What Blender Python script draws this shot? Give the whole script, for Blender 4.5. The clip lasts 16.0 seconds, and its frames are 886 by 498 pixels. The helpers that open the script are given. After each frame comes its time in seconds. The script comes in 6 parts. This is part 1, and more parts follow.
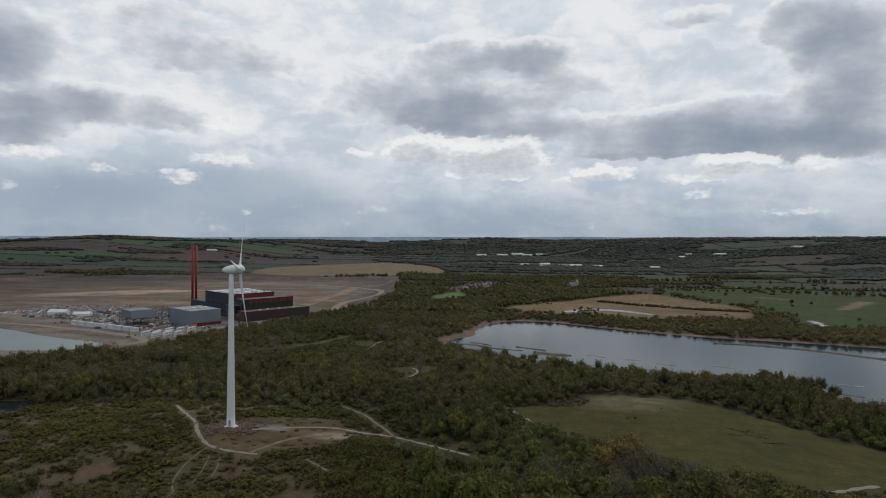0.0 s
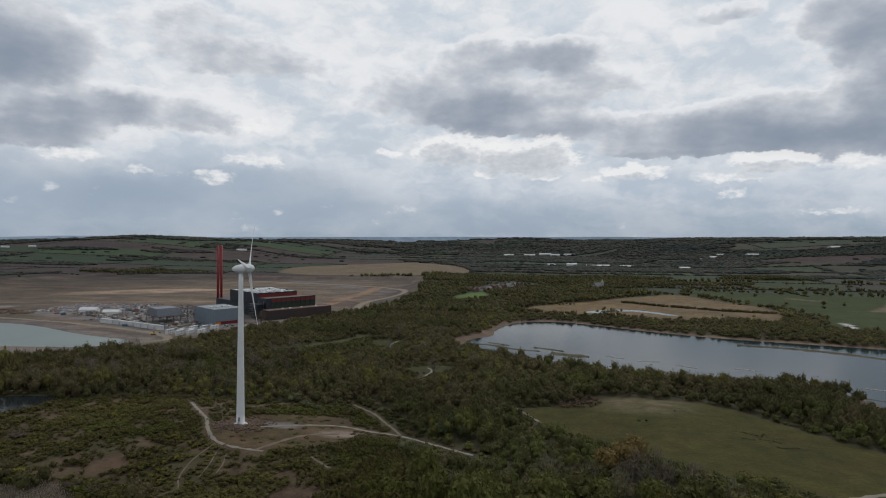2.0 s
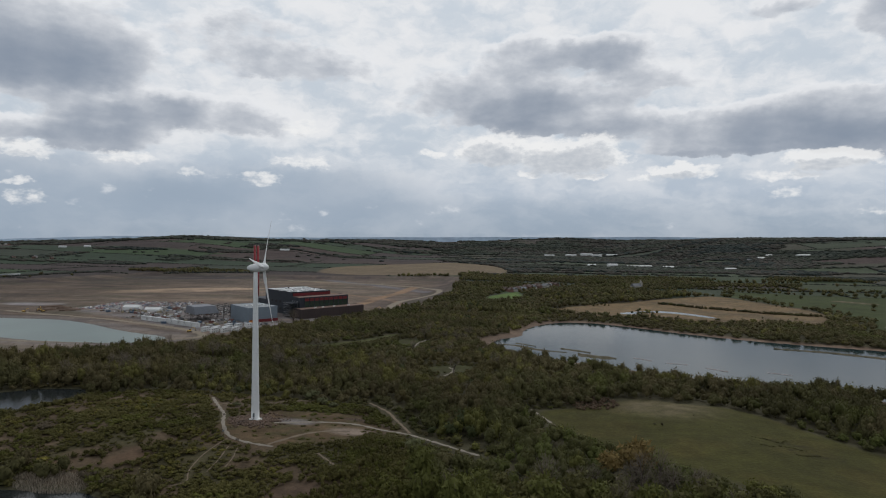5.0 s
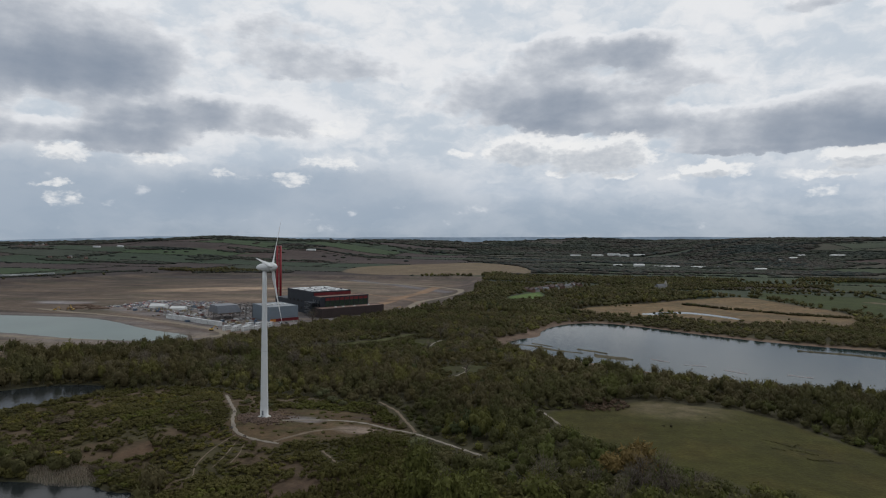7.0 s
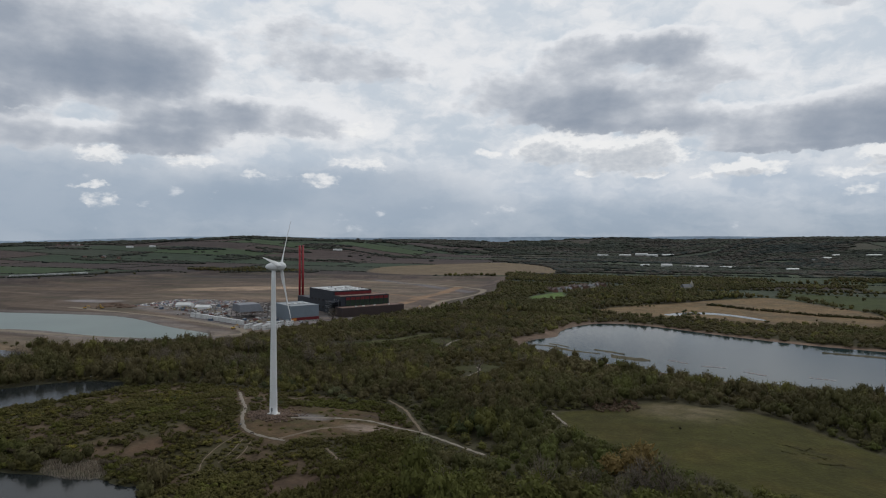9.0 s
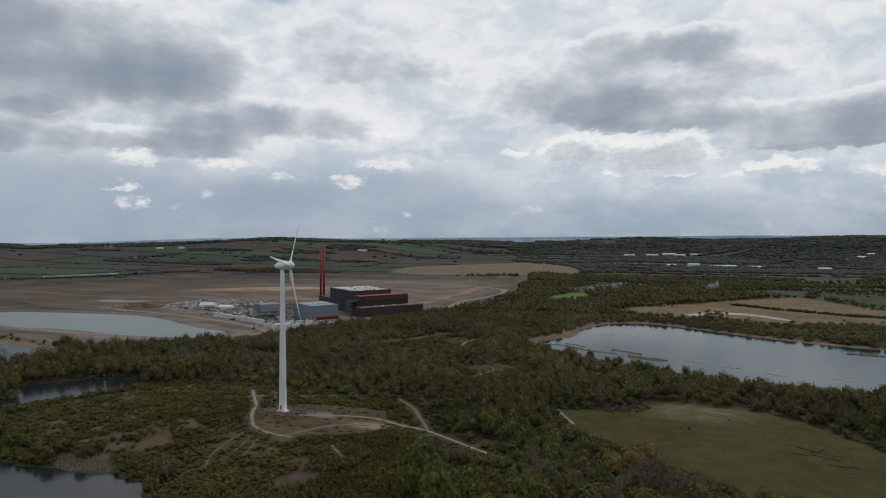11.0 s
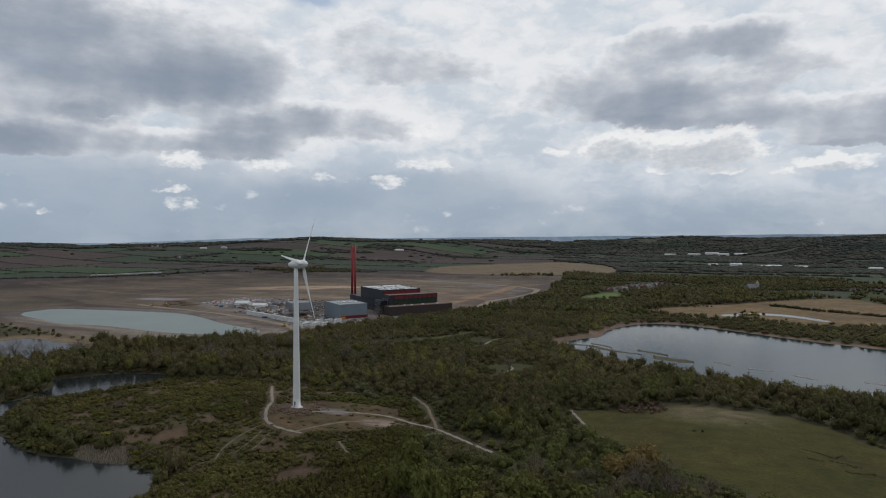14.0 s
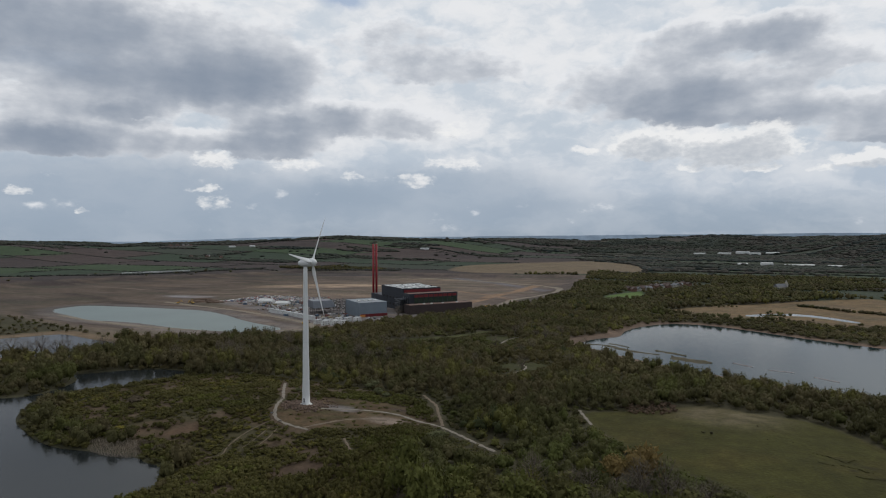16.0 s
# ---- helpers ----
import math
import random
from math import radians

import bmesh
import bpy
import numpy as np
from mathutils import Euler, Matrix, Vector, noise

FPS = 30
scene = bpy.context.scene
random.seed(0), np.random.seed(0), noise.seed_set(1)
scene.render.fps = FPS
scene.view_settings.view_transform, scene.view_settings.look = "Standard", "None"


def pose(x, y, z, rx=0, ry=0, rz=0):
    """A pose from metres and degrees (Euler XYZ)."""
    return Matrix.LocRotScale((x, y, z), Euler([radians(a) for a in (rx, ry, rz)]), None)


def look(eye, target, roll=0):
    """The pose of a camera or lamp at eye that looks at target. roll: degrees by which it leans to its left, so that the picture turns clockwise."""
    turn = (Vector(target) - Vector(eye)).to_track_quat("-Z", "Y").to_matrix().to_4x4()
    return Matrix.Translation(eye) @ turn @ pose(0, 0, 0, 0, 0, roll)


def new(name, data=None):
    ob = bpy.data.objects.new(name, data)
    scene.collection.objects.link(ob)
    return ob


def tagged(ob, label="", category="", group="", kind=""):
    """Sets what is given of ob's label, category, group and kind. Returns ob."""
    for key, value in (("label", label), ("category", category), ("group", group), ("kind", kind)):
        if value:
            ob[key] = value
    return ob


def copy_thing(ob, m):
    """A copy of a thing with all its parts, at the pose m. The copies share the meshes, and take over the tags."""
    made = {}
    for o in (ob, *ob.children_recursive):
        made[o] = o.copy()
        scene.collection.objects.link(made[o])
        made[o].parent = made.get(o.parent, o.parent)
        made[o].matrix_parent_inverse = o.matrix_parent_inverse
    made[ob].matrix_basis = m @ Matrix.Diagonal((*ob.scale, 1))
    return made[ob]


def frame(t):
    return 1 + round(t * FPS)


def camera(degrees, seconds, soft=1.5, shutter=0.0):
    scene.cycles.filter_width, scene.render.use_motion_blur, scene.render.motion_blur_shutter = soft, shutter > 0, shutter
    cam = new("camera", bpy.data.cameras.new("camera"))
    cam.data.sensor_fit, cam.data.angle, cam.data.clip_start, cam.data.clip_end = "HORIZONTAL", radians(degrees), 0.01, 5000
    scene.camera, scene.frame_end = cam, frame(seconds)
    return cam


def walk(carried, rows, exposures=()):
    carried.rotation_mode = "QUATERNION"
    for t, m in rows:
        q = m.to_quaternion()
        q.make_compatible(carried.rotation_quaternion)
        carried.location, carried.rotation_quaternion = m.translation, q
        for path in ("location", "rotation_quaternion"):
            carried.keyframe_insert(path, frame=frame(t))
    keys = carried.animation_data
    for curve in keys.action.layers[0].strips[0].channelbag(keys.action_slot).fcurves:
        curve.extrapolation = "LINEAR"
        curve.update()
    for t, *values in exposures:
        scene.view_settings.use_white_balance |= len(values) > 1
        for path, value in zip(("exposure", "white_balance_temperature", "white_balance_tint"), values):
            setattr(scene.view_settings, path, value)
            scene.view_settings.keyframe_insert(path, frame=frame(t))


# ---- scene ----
cam = camera(70.0, 16.0, soft=1.1)
PATH = [
    (0, (1.01, -3.755, 102.669), (1.008, -1.755, 102.624), 0.6),
    (0.5, (3.933, -3.433, 102.66), (3.908, -1.434, 102.615), 0.6),
    (1, (6.842, -3.182, 102.62), (6.794, -1.183, 102.574), 0.6),
    (1.5, (9.702, -2.993, 102.554), (9.631, -0.994, 102.508), 0.6),
    (2, (12.536, -2.839, 102.503), (12.442, -0.842, 102.457), 0.6),
    (2.5, (15.385, -2.699, 102.453), (15.268, -0.703, 102.407), 0.6),
    (3, (18.278, -2.513, 102.419), (18.139, -0.518, 102.373), 0.6),
    (3.5, (21.181, -2.278, 102.392), (21.019, -0.285, 102.347), 0.6),
    (4, (24.072, -2.024, 102.353), (23.887, -0.033, 102.307), 0.6),
    (6.5, (38.435, -0.723, 102.226), (38.139, 1.254, 102.18), 0.5),
    (7, (41.294, -0.507, 102.215), (40.977, 1.467, 102.168), 0.5),
    (7.5, (44.175, -0.241, 102.217), (43.835, 1.73, 102.17), 0.5),
    (8, (47.093, 0.14, 102.202), (46.732, 2.106, 102.155), 0.4),
    (8.5, (50.037, 0.624, 102.154), (49.654, 2.587, 102.107), 0.4),
    (9, (52.905, 1.092, 102.058), (52.501, 3.05, 102.01), 0.4),
    (11.5, (66.571, 3.282, 100.913), (66.065, 5.216, 100.867), 0.1),
    (12, (69.223, 3.783, 100.804), (68.697, 5.712, 100.758), 0.1),
    (12.5, (71.837, 4.451, 100.741), (71.291, 6.374, 100.695), 0.1),
    (13, (74.459, 5.251, 100.726), (73.891, 7.168, 100.678), 0.1),
    (13.5, (77.14, 6.045, 100.715), (76.553, 7.956, 100.668), 0.0),
    (14, (79.869, 6.768, 100.706), (79.261, 8.673, 100.658), 0.0),
    (14.5, (82.569, 7.46, 100.707), (81.939, 9.358, 100.659), 0.0),
    (15, (85.294, 8.229, 100.724), (84.643, 10.12, 100.675), -0.0),
    (15.5, (88.048, 9.071, 100.75), (87.377, 10.955, 100.7), -0.0),
    (16, (90.827, 9.952, 100.772), (90.136, 11.828, 100.72), -0.0),
]
walk(cam, [(t, look(eye, target, roll)) for t, eye, target, roll in PATH])
SKY_STRENGTH, SUN_STRENGTH = 1.0, 1.0

# ---- world: broken spring cloud over thin blue, soft high sun ----
SUN_AZ, SUN_EL = 25.0, 48.0
world = bpy.data.worlds.new("sky")
scene.world = world
world.use_nodes = True
wt = world.node_tree
wt.nodes.clear()


def wn(kind, **sets):
    n = wt.nodes.new(kind)
    for k, v in sets.items():
        n.inputs[k].default_value = v
    return n


def wmath(op, a, b=None, c=None):
    n = wt.nodes.new("ShaderNodeMath")
    n.operation = op
    for i, v in enumerate((a, b, c)):
        if v is None:
            continue
        if isinstance(v, (int, float)):
            n.inputs[i].default_value = v
        else:
            wt.links.new(v, n.inputs[i])
    return n.outputs[0]


tc = wt.nodes.new("ShaderNodeTexCoord")
sep = wt.nodes.new("ShaderNodeSeparateXYZ")
wt.links.new(tc.outputs["Generated"], sep.inputs[0])
az = wmath("MULTIPLY", wmath("ARCTAN2", sep.outputs[0], sep.outputs[1]), 57.2958)
el = wmath("MULTIPLY", wmath("ARCSINE", sep.outputs[2]), 57.2958)
# flat cloud deck seen in perspective
deck = wmath("MAXIMUM", sep.outputs[2], 0.0)
deck = wmath("ADD", deck, 0.10)
comb = wt.nodes.new("ShaderNodeCombineXYZ")
wt.links.new(wmath("DIVIDE", sep.outputs[0], deck), comb.inputs[0])
wt.links.new(wmath("DIVIDE", sep.outputs[1], deck), comb.inputs[1])
skyang = wt.nodes.new("ShaderNodeCombineXYZ")
wt.links.new(az, skyang.inputs[0])
wt.links.new(el, skyang.inputs[1])


def wnoise(vec, scale, detail, rough, stretch=(1, 1, 1), distortion=0.0):
    m = wt.nodes.new("ShaderNodeMapping")
    m.inputs["Scale"].default_value = stretch
    wt.links.new(vec, m.inputs[0])
    n = wn("ShaderNodeTexNoise", Scale=scale, Detail=detail, Roughness=rough, Distortion=distortion)
    wt.links.new(m.outputs[0], n.inputs["Vector"])
    return n


# ragged edges: bend the angles by noise at two scales
bend_a = wnoise(skyang.outputs[0], 0.16, 3.0, 0.5, (1, 1.5, 1))
bend_b = wnoise(skyang.outputs[0], 0.62, 5.0, 0.55, (1, 1.4, 1))


def bent(node, amount):
    v = wt.nodes.new("ShaderNodeVectorMath")
    v.operation = "SUBTRACT"
    wt.links.new(node.outputs["Color"], v.inputs[0])
    v.inputs[1].default_value = (0.5, 0.5, 0.5)
    s = wt.nodes.new("ShaderNodeVectorMath")
    s.operation = "MULTIPLY"
    wt.links.new(v.outputs[0], s.inputs[0])
    s.inputs[1].default_value = amount
    return s.outputs[0]


def vadd(a, b):
    v = wt.nodes.new("ShaderNodeVectorMath")
    v.operation = "ADD"
    for i, x in enumerate((a, b)):
        if isinstance(x, tuple):
            v.inputs[i].default_value = x
        else:
            wt.links.new(x, v.inputs[i])
    return v.outputs[0]


def wrange(value, a, b, c, d, soft=False):
    r = wt.nodes.new("ShaderNodeMapRange")
    r.interpolation_type = "SMOOTHSTEP" if soft else "LINEAR"
    for k, v in (("From Min", a), ("From Max", b), ("To Min", c), ("To Max", d)):
        r.inputs[k].default_value = v
    wt.links.new(value, r.inputs["Value"])
    return r.outputs[0]


def wmix_color(f, a, b):
    m = wt.nodes.new("ShaderNodeMix")
    m.data_type = "RGBA"
    for socket, v in ((m.inputs[0], f), (m.inputs[6], a), (m.inputs[7], b)):
        if isinstance(v, (tuple, float)):
            socket.default_value = v
        else:
            wt.links.new(v, socket)
    return m.outputs[2]


angles = vadd(vadd(skyang.outputs[0], bent(bend_a, (2.2, 1.0, 0))), bent(bend_b, (1.9, 1.3, 0)))
BODIES, PUFFS = [], []


def body(azimuth, elevation, wide, high, thick):
    """A broad grey cloud: its place and half size in degrees, and how thick it is."""
    BODIES.append((azimuth, elevation, wide, high, thick))


def puff(azimuth, elevation, wide, high, thick):
    """A small crisp heap of cloud."""
    PUFFS.append((azimuth, elevation, wide, high, thick))


body(-47.0, 14.5, 14.84, 3.99, 0.80)
body(-52.3, 16.1, 7.68, 2.56, 0.61)
body(-37.5, 13.4, 6.14, 1.94, 0.57)
body(-42.8, 12.5, 8.19, 1.54, 0.57)
body(-46.5, 10.2, 2.35, 0.77, 0.80)
body(-47.5, 7.5, 7.68, 1.33, 0.80)
body(-53.1, 7.3, 4.61, 1.23, 0.80)
body(-50.9, 9.4, 6.14, 1.33, 0.52)
body(-35.6, 8.3, 4.20, 1.54, 0.80)
body(-26.9, 9.9, 5.88, 1.54, 0.76)
body(-30.9, 10.5, 3.07, 1.23, 0.52)
body(-20.3, 14.6, 6.14, 1.54, 0.67)
body(-24.4, 17.3, 5.63, 1.54, 0.52)
body(-37.1, 10.2, 4.61, 0.72, 0.52)
body(-2.5, 12.6, 6.65, 2.25, 0.80)
body(3.7, 10.8, 6.91, 2.05, 0.80)
body(0.2, 9.8, 6.14, 0.72, 0.57)
body(7.0, 15.6, 4.86, 1.74, 0.65)
body(0.6, 15.9, 3.07, 1.33, 0.57)
body(10.6, 13.1, 4.61, 1.02, 0.52)
body(17.0, 9.0, 8.44, 1.74, 0.80)
body(24.8, 9.3, 6.65, 2.35, 0.80)
body(17.0, 7.2, 5.88, 0.56, 0.61)
body(28.8, 7.9, 5.63, 1.43, 0.80)
body(30.3, 16.6, 4.86, 1.84, 0.80)
body(21.5, 17.9, 2.56, 0.87, 0.76)
body(32.2, 13.4, 3.07, 3.07, 0.80)
body(33.5, 9.1, 3.07, 3.38, 0.80)
body(-34.2, 7.5, 4.30, 1.33, 0.57)
body(7.3, 16.0, 3.07, 1.23, 0.57)
puff(-2.0, 7.5, 3.48, 1.43, 0.97)
puff(-4.6, 7.2, 1.43, 0.72, 0.61)
puff(-1.1, 8.3, 1.74, 1.13, 0.54)
puff(4.6, 7.0, 5.01, 1.54, 1.07)
puff(6.9, 7.6, 2.35, 1.54, 0.69)
puff(2.8, 7.7, 1.84, 1.23, 0.61)
puff(1.3, 5.5, 1.33, 0.46, 0.65)
puff(6.3, 5.2, 1.33, 0.41, 0.57)
puff(10.7, 4.9, 1.23, 0.41, 0.57)
puff(14.2, 5.5, 2.81, 0.72, 0.70)
puff(-39.9, 6.1, 2.15, 0.77, 0.65)
puff(-40.7, 3.6, 1.54, 0.36, 0.57)
puff(-40.3, 2.5, 1.74, 0.72, 0.52)
puff(-33.3, 6.0, 2.66, 0.67, 0.57)
puff(-22.6, 4.8, 2.25, 0.56, 0.57)
puff(-54.1, 3.1, 1.13, 0.41, 0.57)
puff(-49.8, 1.8, 0.82, 0.31, 0.52)
puff(-28.3, 5.1, 1.33, 0.31, 0.49)
puff(-19.3, 9.1, 1.84, 0.72, 0.61)
puff(-19.3, 6.2, 3.17, 0.51, 0.55)
puff(-7.3, 7.2, 1.54, 0.46, 0.59)
puff(24.7, 6.1, 3.38, 0.82, 0.96)
puff(21.5, 5.0, 2.87, 0.56, 0.57)
puff(21.7, 3.5, 1.74, 0.61, 0.45)
puff(13.8, 5.7, 2.56, 0.61, 0.91)
puff(10.9, 5.0, 0.92, 0.41, 0.62)
puff(-23.0, 4.6, 2.25, 0.51, 0.49)
puff(-19.4, 9.2, 2.05, 0.82, 0.55)
puff(29.3, 2.2, 3.07, 0.41, 0.43)
puff(30.3, 5.9, 2.56, 0.72, 0.55)


def thickness(at, clouds, reach, join="ADD"):
    """Summed thickness of cloud bodies at the bent angles."""
    total = None
    for azimuth, elevation, wide, high, thick in clouds:
        m = wt.nodes.new("ShaderNodeMapping")
        m.inputs["Scale"].default_value = (1 / wide, 1 / high, 0)
        m.inputs["Location"].default_value = (-azimuth / wide, -elevation / high, 0)
        if total is None:
            wt.links.new(at, m.inputs[0])
        else:
            # the sum so far rides along in z, which the mapping drops, so that the bodies are worked out one after another
            ride = wt.nodes.new("ShaderNodeVectorMath")
            ride.operation = "MULTIPLY_ADD"
            wt.links.new(total, ride.inputs[0])
            ride.inputs[1].default_value = (0, 0, 1)
            wt.links.new(at, ride.inputs[2])
            wt.links.new(ride.outputs[0], m.inputs[0])
        d = wt.nodes.new("ShaderNodeVectorMath")
        d.operation = "DOT_PRODUCT"
        wt.links.new(m.outputs[0], d.inputs[0])
        wt.links.new(m.outputs[0], d.inputs[1])
        h = wrange(d.outputs["Value"], 0.0, reach, thick, 0.0, True)
        total = h if total is None else wmath(join, total, h)
    return total


def billow(at, scale, detail):
    return wmath("SUBTRACT", wnoise(at, scale, detail, 0.56, (0.8, 1.5, 1)).outputs[0], 0.5)


def heaps(at, raw):
    """Thickness of the grey bodies, torn by billows at two scales, less the rim that is clear."""
    rough_ = wmath("ADD", wmath("MULTIPLY", billow(raw, 0.15, 5.0), 1.2), wmath("MULTIPLY", billow(raw, 0.50, 6.0), 1.25))
    return wmath("SUBTRACT", wmath("ADD", thickness(at, BODIES, 2.2), rough_), 0.20)


def knobs(at, raw):
    rough_ = wmath("ADD", wmath("MULTIPLY", billow(raw, 0.6, 5.0), 0.7), wmath("MULTIPLY", billow(raw, 1.6, 5.0), 0.85))
    return wmath("SUBTRACT", wmath("ADD", thickness(at, PUFFS, 1.8, "MAXIMUM"), rough_), 0.30)


small_bend = vadd(vadd(skyang.outputs[0], bent(bend_a, (0.9, 0.4, 0))), bent(bend_b, (2.6, 1.5, 0)))
sunward = (0.2, 0.65, 0.0)
sunward_small = (0.15, 0.62, 0.0)
here_t = heaps(angles, skyang.outputs[0])
above_t = heaps(vadd(angles, sunward), vadd(skyang.outputs[0], sunward))
knob_t = knobs(small_bend, skyang.outputs[0])
knob_above = knobs(vadd(small_bend, sunward_small), vadd(skyang.outputs[0], sunward_small))

# thin high cloud behind: a pale gradient with streaks and veils
back = wt.nodes.new("ShaderNodeValToRGB")
stops = back.color_ramp.elements
stops[0].position, stops[0].color = 0.0, (0.30, 0.365, 0.445, 1)
stops[1].position, stops[1].color = 1.0, (0.58, 0.64, 0.71, 1)
for p, c in ((0.08, (0.345, 0.415, 0.50, 1)), (0.2, (0.44, 0.51, 0.60, 1)), (0.42, (0.52, 0.585, 0.66, 1))):
    stops.new(p).color = c
wt.links.new(wrange(el, 0.0, 20.0, 0.0, 1.0), back.inputs[0])
streak = wnoise(small_bend, 0.42, 6.0, 0.58, (0.45, 1.9, 1))
veil = wnoise(angles, 0.13, 6.0, 0.56, (0.8, 1.3, 1))
tufts = wnoise(angles, 0.5, 5.0, 0.55, (0.75, 1.5, 1))
pale = wmath("MULTIPLY", wmath("SUBTRACT", veil.outputs[0], 0.43), 2.3)
pale = wmath("ADD", pale, wmath("MULTIPLY", wmath("SUBTRACT", tufts.outputs[0], 0.5), wrange(el, 3.0, 9.0, 0.4, 1.1)))
pale = wmath("ADD", pale, wmath("MULTIPLY", wmath("SUBTRACT", streak.outputs[0], 0.5), wrange(el, 3.0, 11.0, 0.75, 0.3)))
pale = wmath("MULTIPLY", wrange(pale, -0.2, 0.5, 0.0, 1.0, True), wrange(el, 0.3, 9.0, 0.22, 0.95))
sky_back = wmix_color(pale, back.outputs[0], (0.80, 0.81, 0.83, 1))
# a blue-grey shower veil low down
shower = thickness(angles, ((-20.5, 3.2, 12.0, 2.6, 0.72), (-2.0, 1.5, 16.0, 1.6, 0.35), (-47.0, 2.8, 18.0, 3.4, 0.78)), 2.0)
sky_back = wmix_color(shower, sky_back, (0.315, 0.385, 0.475, 1))
# lit crowns and shaded undersides, the shade mottled by the billows
depth_ = wmath("ADD", wmath("MULTIPLY", wmath("MAXIMUM", above_t, 0.0), 1.25), wmath("MULTIPLY", wmath("MAXIMUM", here_t, 0.0), 0.45))
lit = wmath("POWER", 2.718, wmath("MULTIPLY", depth_, -0.88))
gloom = wmix_color(lit, (0.185, 0.235, 0.315, 1), (0.85, 0.862, 0.885, 1))
layer = wmix_color(wrange(here_t, 0.0, 0.36, 0.0, 0.97, True), sky_back, gloom)
knob_depth = wmath("MAXIMUM", wmath("SUBTRACT", knob_above, 0.22), 0.0)
knob_lit = wmath("POWER", 2.718, wmath("MULTIPLY", knob_depth, -2.1))
knob_col = wmix_color(knob_lit, (0.33, 0.375, 0.44, 1), (0.87, 0.87, 0.868, 1))
layer = wmix_color(wrange(knob_t, -0.06, 0.40, 0.0, 0.80, True), layer, knob_col)
nishita = wt.nodes.new("ShaderNodeTexSky")
nishita.sky_type = "NISHITA"
nishita.sun_disc = False
nishita.sun_elevation, nishita.sun_rotation = radians(SUN_EL), radians(SUN_AZ)
# thin places in the cloud let the blue through
thin = wt.nodes.new("ShaderNodeMapRange")
for k, v in (("From Min", 0.60), ("From Max", 0.74), ("To Min", 0.0), ("To Max", 0.75)):
    thin.inputs[k].default_value = v
gaps = wnoise(comb.outputs[0], 0.9, 5.0, 0.6)
wt.links.new(gaps.outputs[0], thin.inputs["Value"])
up = wt.nodes.new("ShaderNodeMapRange")
for k, v in (("From Min", 11.0), ("From Max", 19.0), ("To Min", 0.0), ("To Max", 1.0)):
    up.inputs[k].default_value = v
wt.links.new(el, up.inputs["Value"])
blue_bg, cloud_bg = wn("ShaderNodeBackground", Strength=0.10), wn("ShaderNodeBackground", Strength=SKY_STRENGTH)
wt.links.new(nishita.outputs[0], blue_bg.inputs[0])
wt.links.new(layer, cloud_bg.inputs[0])
# a small blue hole high up
hole = wt.nodes.new("ShaderNodeVectorMath")
hole.operation = "DISTANCE"
flat_ = wt.nodes.new("ShaderNodeVectorMath")
flat_.operation = "MULTIPLY"
wt.links.new(angles, flat_.inputs[0])
flat_.inputs[1].default_value = (0.4, 1.0, 0.0)
wt.links.new(flat_.outputs[0], hole.inputs[0])
hole.inputs[1].default_value = (-29.0 * 0.4, 19.8, 0.0)
clear_ = wt.nodes.new("ShaderNodeMapRange")
for k, v in (("From Min", 0.35), ("From Max", 1.1), ("To Min", 0.6), ("To Max", 0.0)):
    clear_.inputs[k].default_value = v
wt.links.new(hole.outputs["Value"], clear_.inputs["Value"])
wmix, wout = wt.nodes.new("ShaderNodeMixShader"), wt.nodes.new("ShaderNodeOutputWorld")
wt.links.new(wmath("MAXIMUM", clear_.outputs[0], wmath("MULTIPLY", thin.outputs[0], up.outputs[0])), wmix.inputs[0])
wt.links.new(cloud_bg.outputs[0], wmix.inputs[1])
wt.links.new(blue_bg.outputs[0], wmix.inputs[2])
wt.links.new(wmix.outputs[0], wout.inputs[0])
sun = new("sun", bpy.data.lights.new("sun", "SUN"))
sun.data.energy, sun.data.angle, sun.data.color = SUN_STRENGTH, radians(14), (1.0, 0.96, 0.90)
sx, sy = math.sin(radians(SUN_AZ)), math.cos(radians(SUN_AZ))
sun.matrix_basis = look((300 * sx, 300 * sy, 300 * math.tan(radians(SUN_EL))), (0, 0, 0))

# ---- materials ----


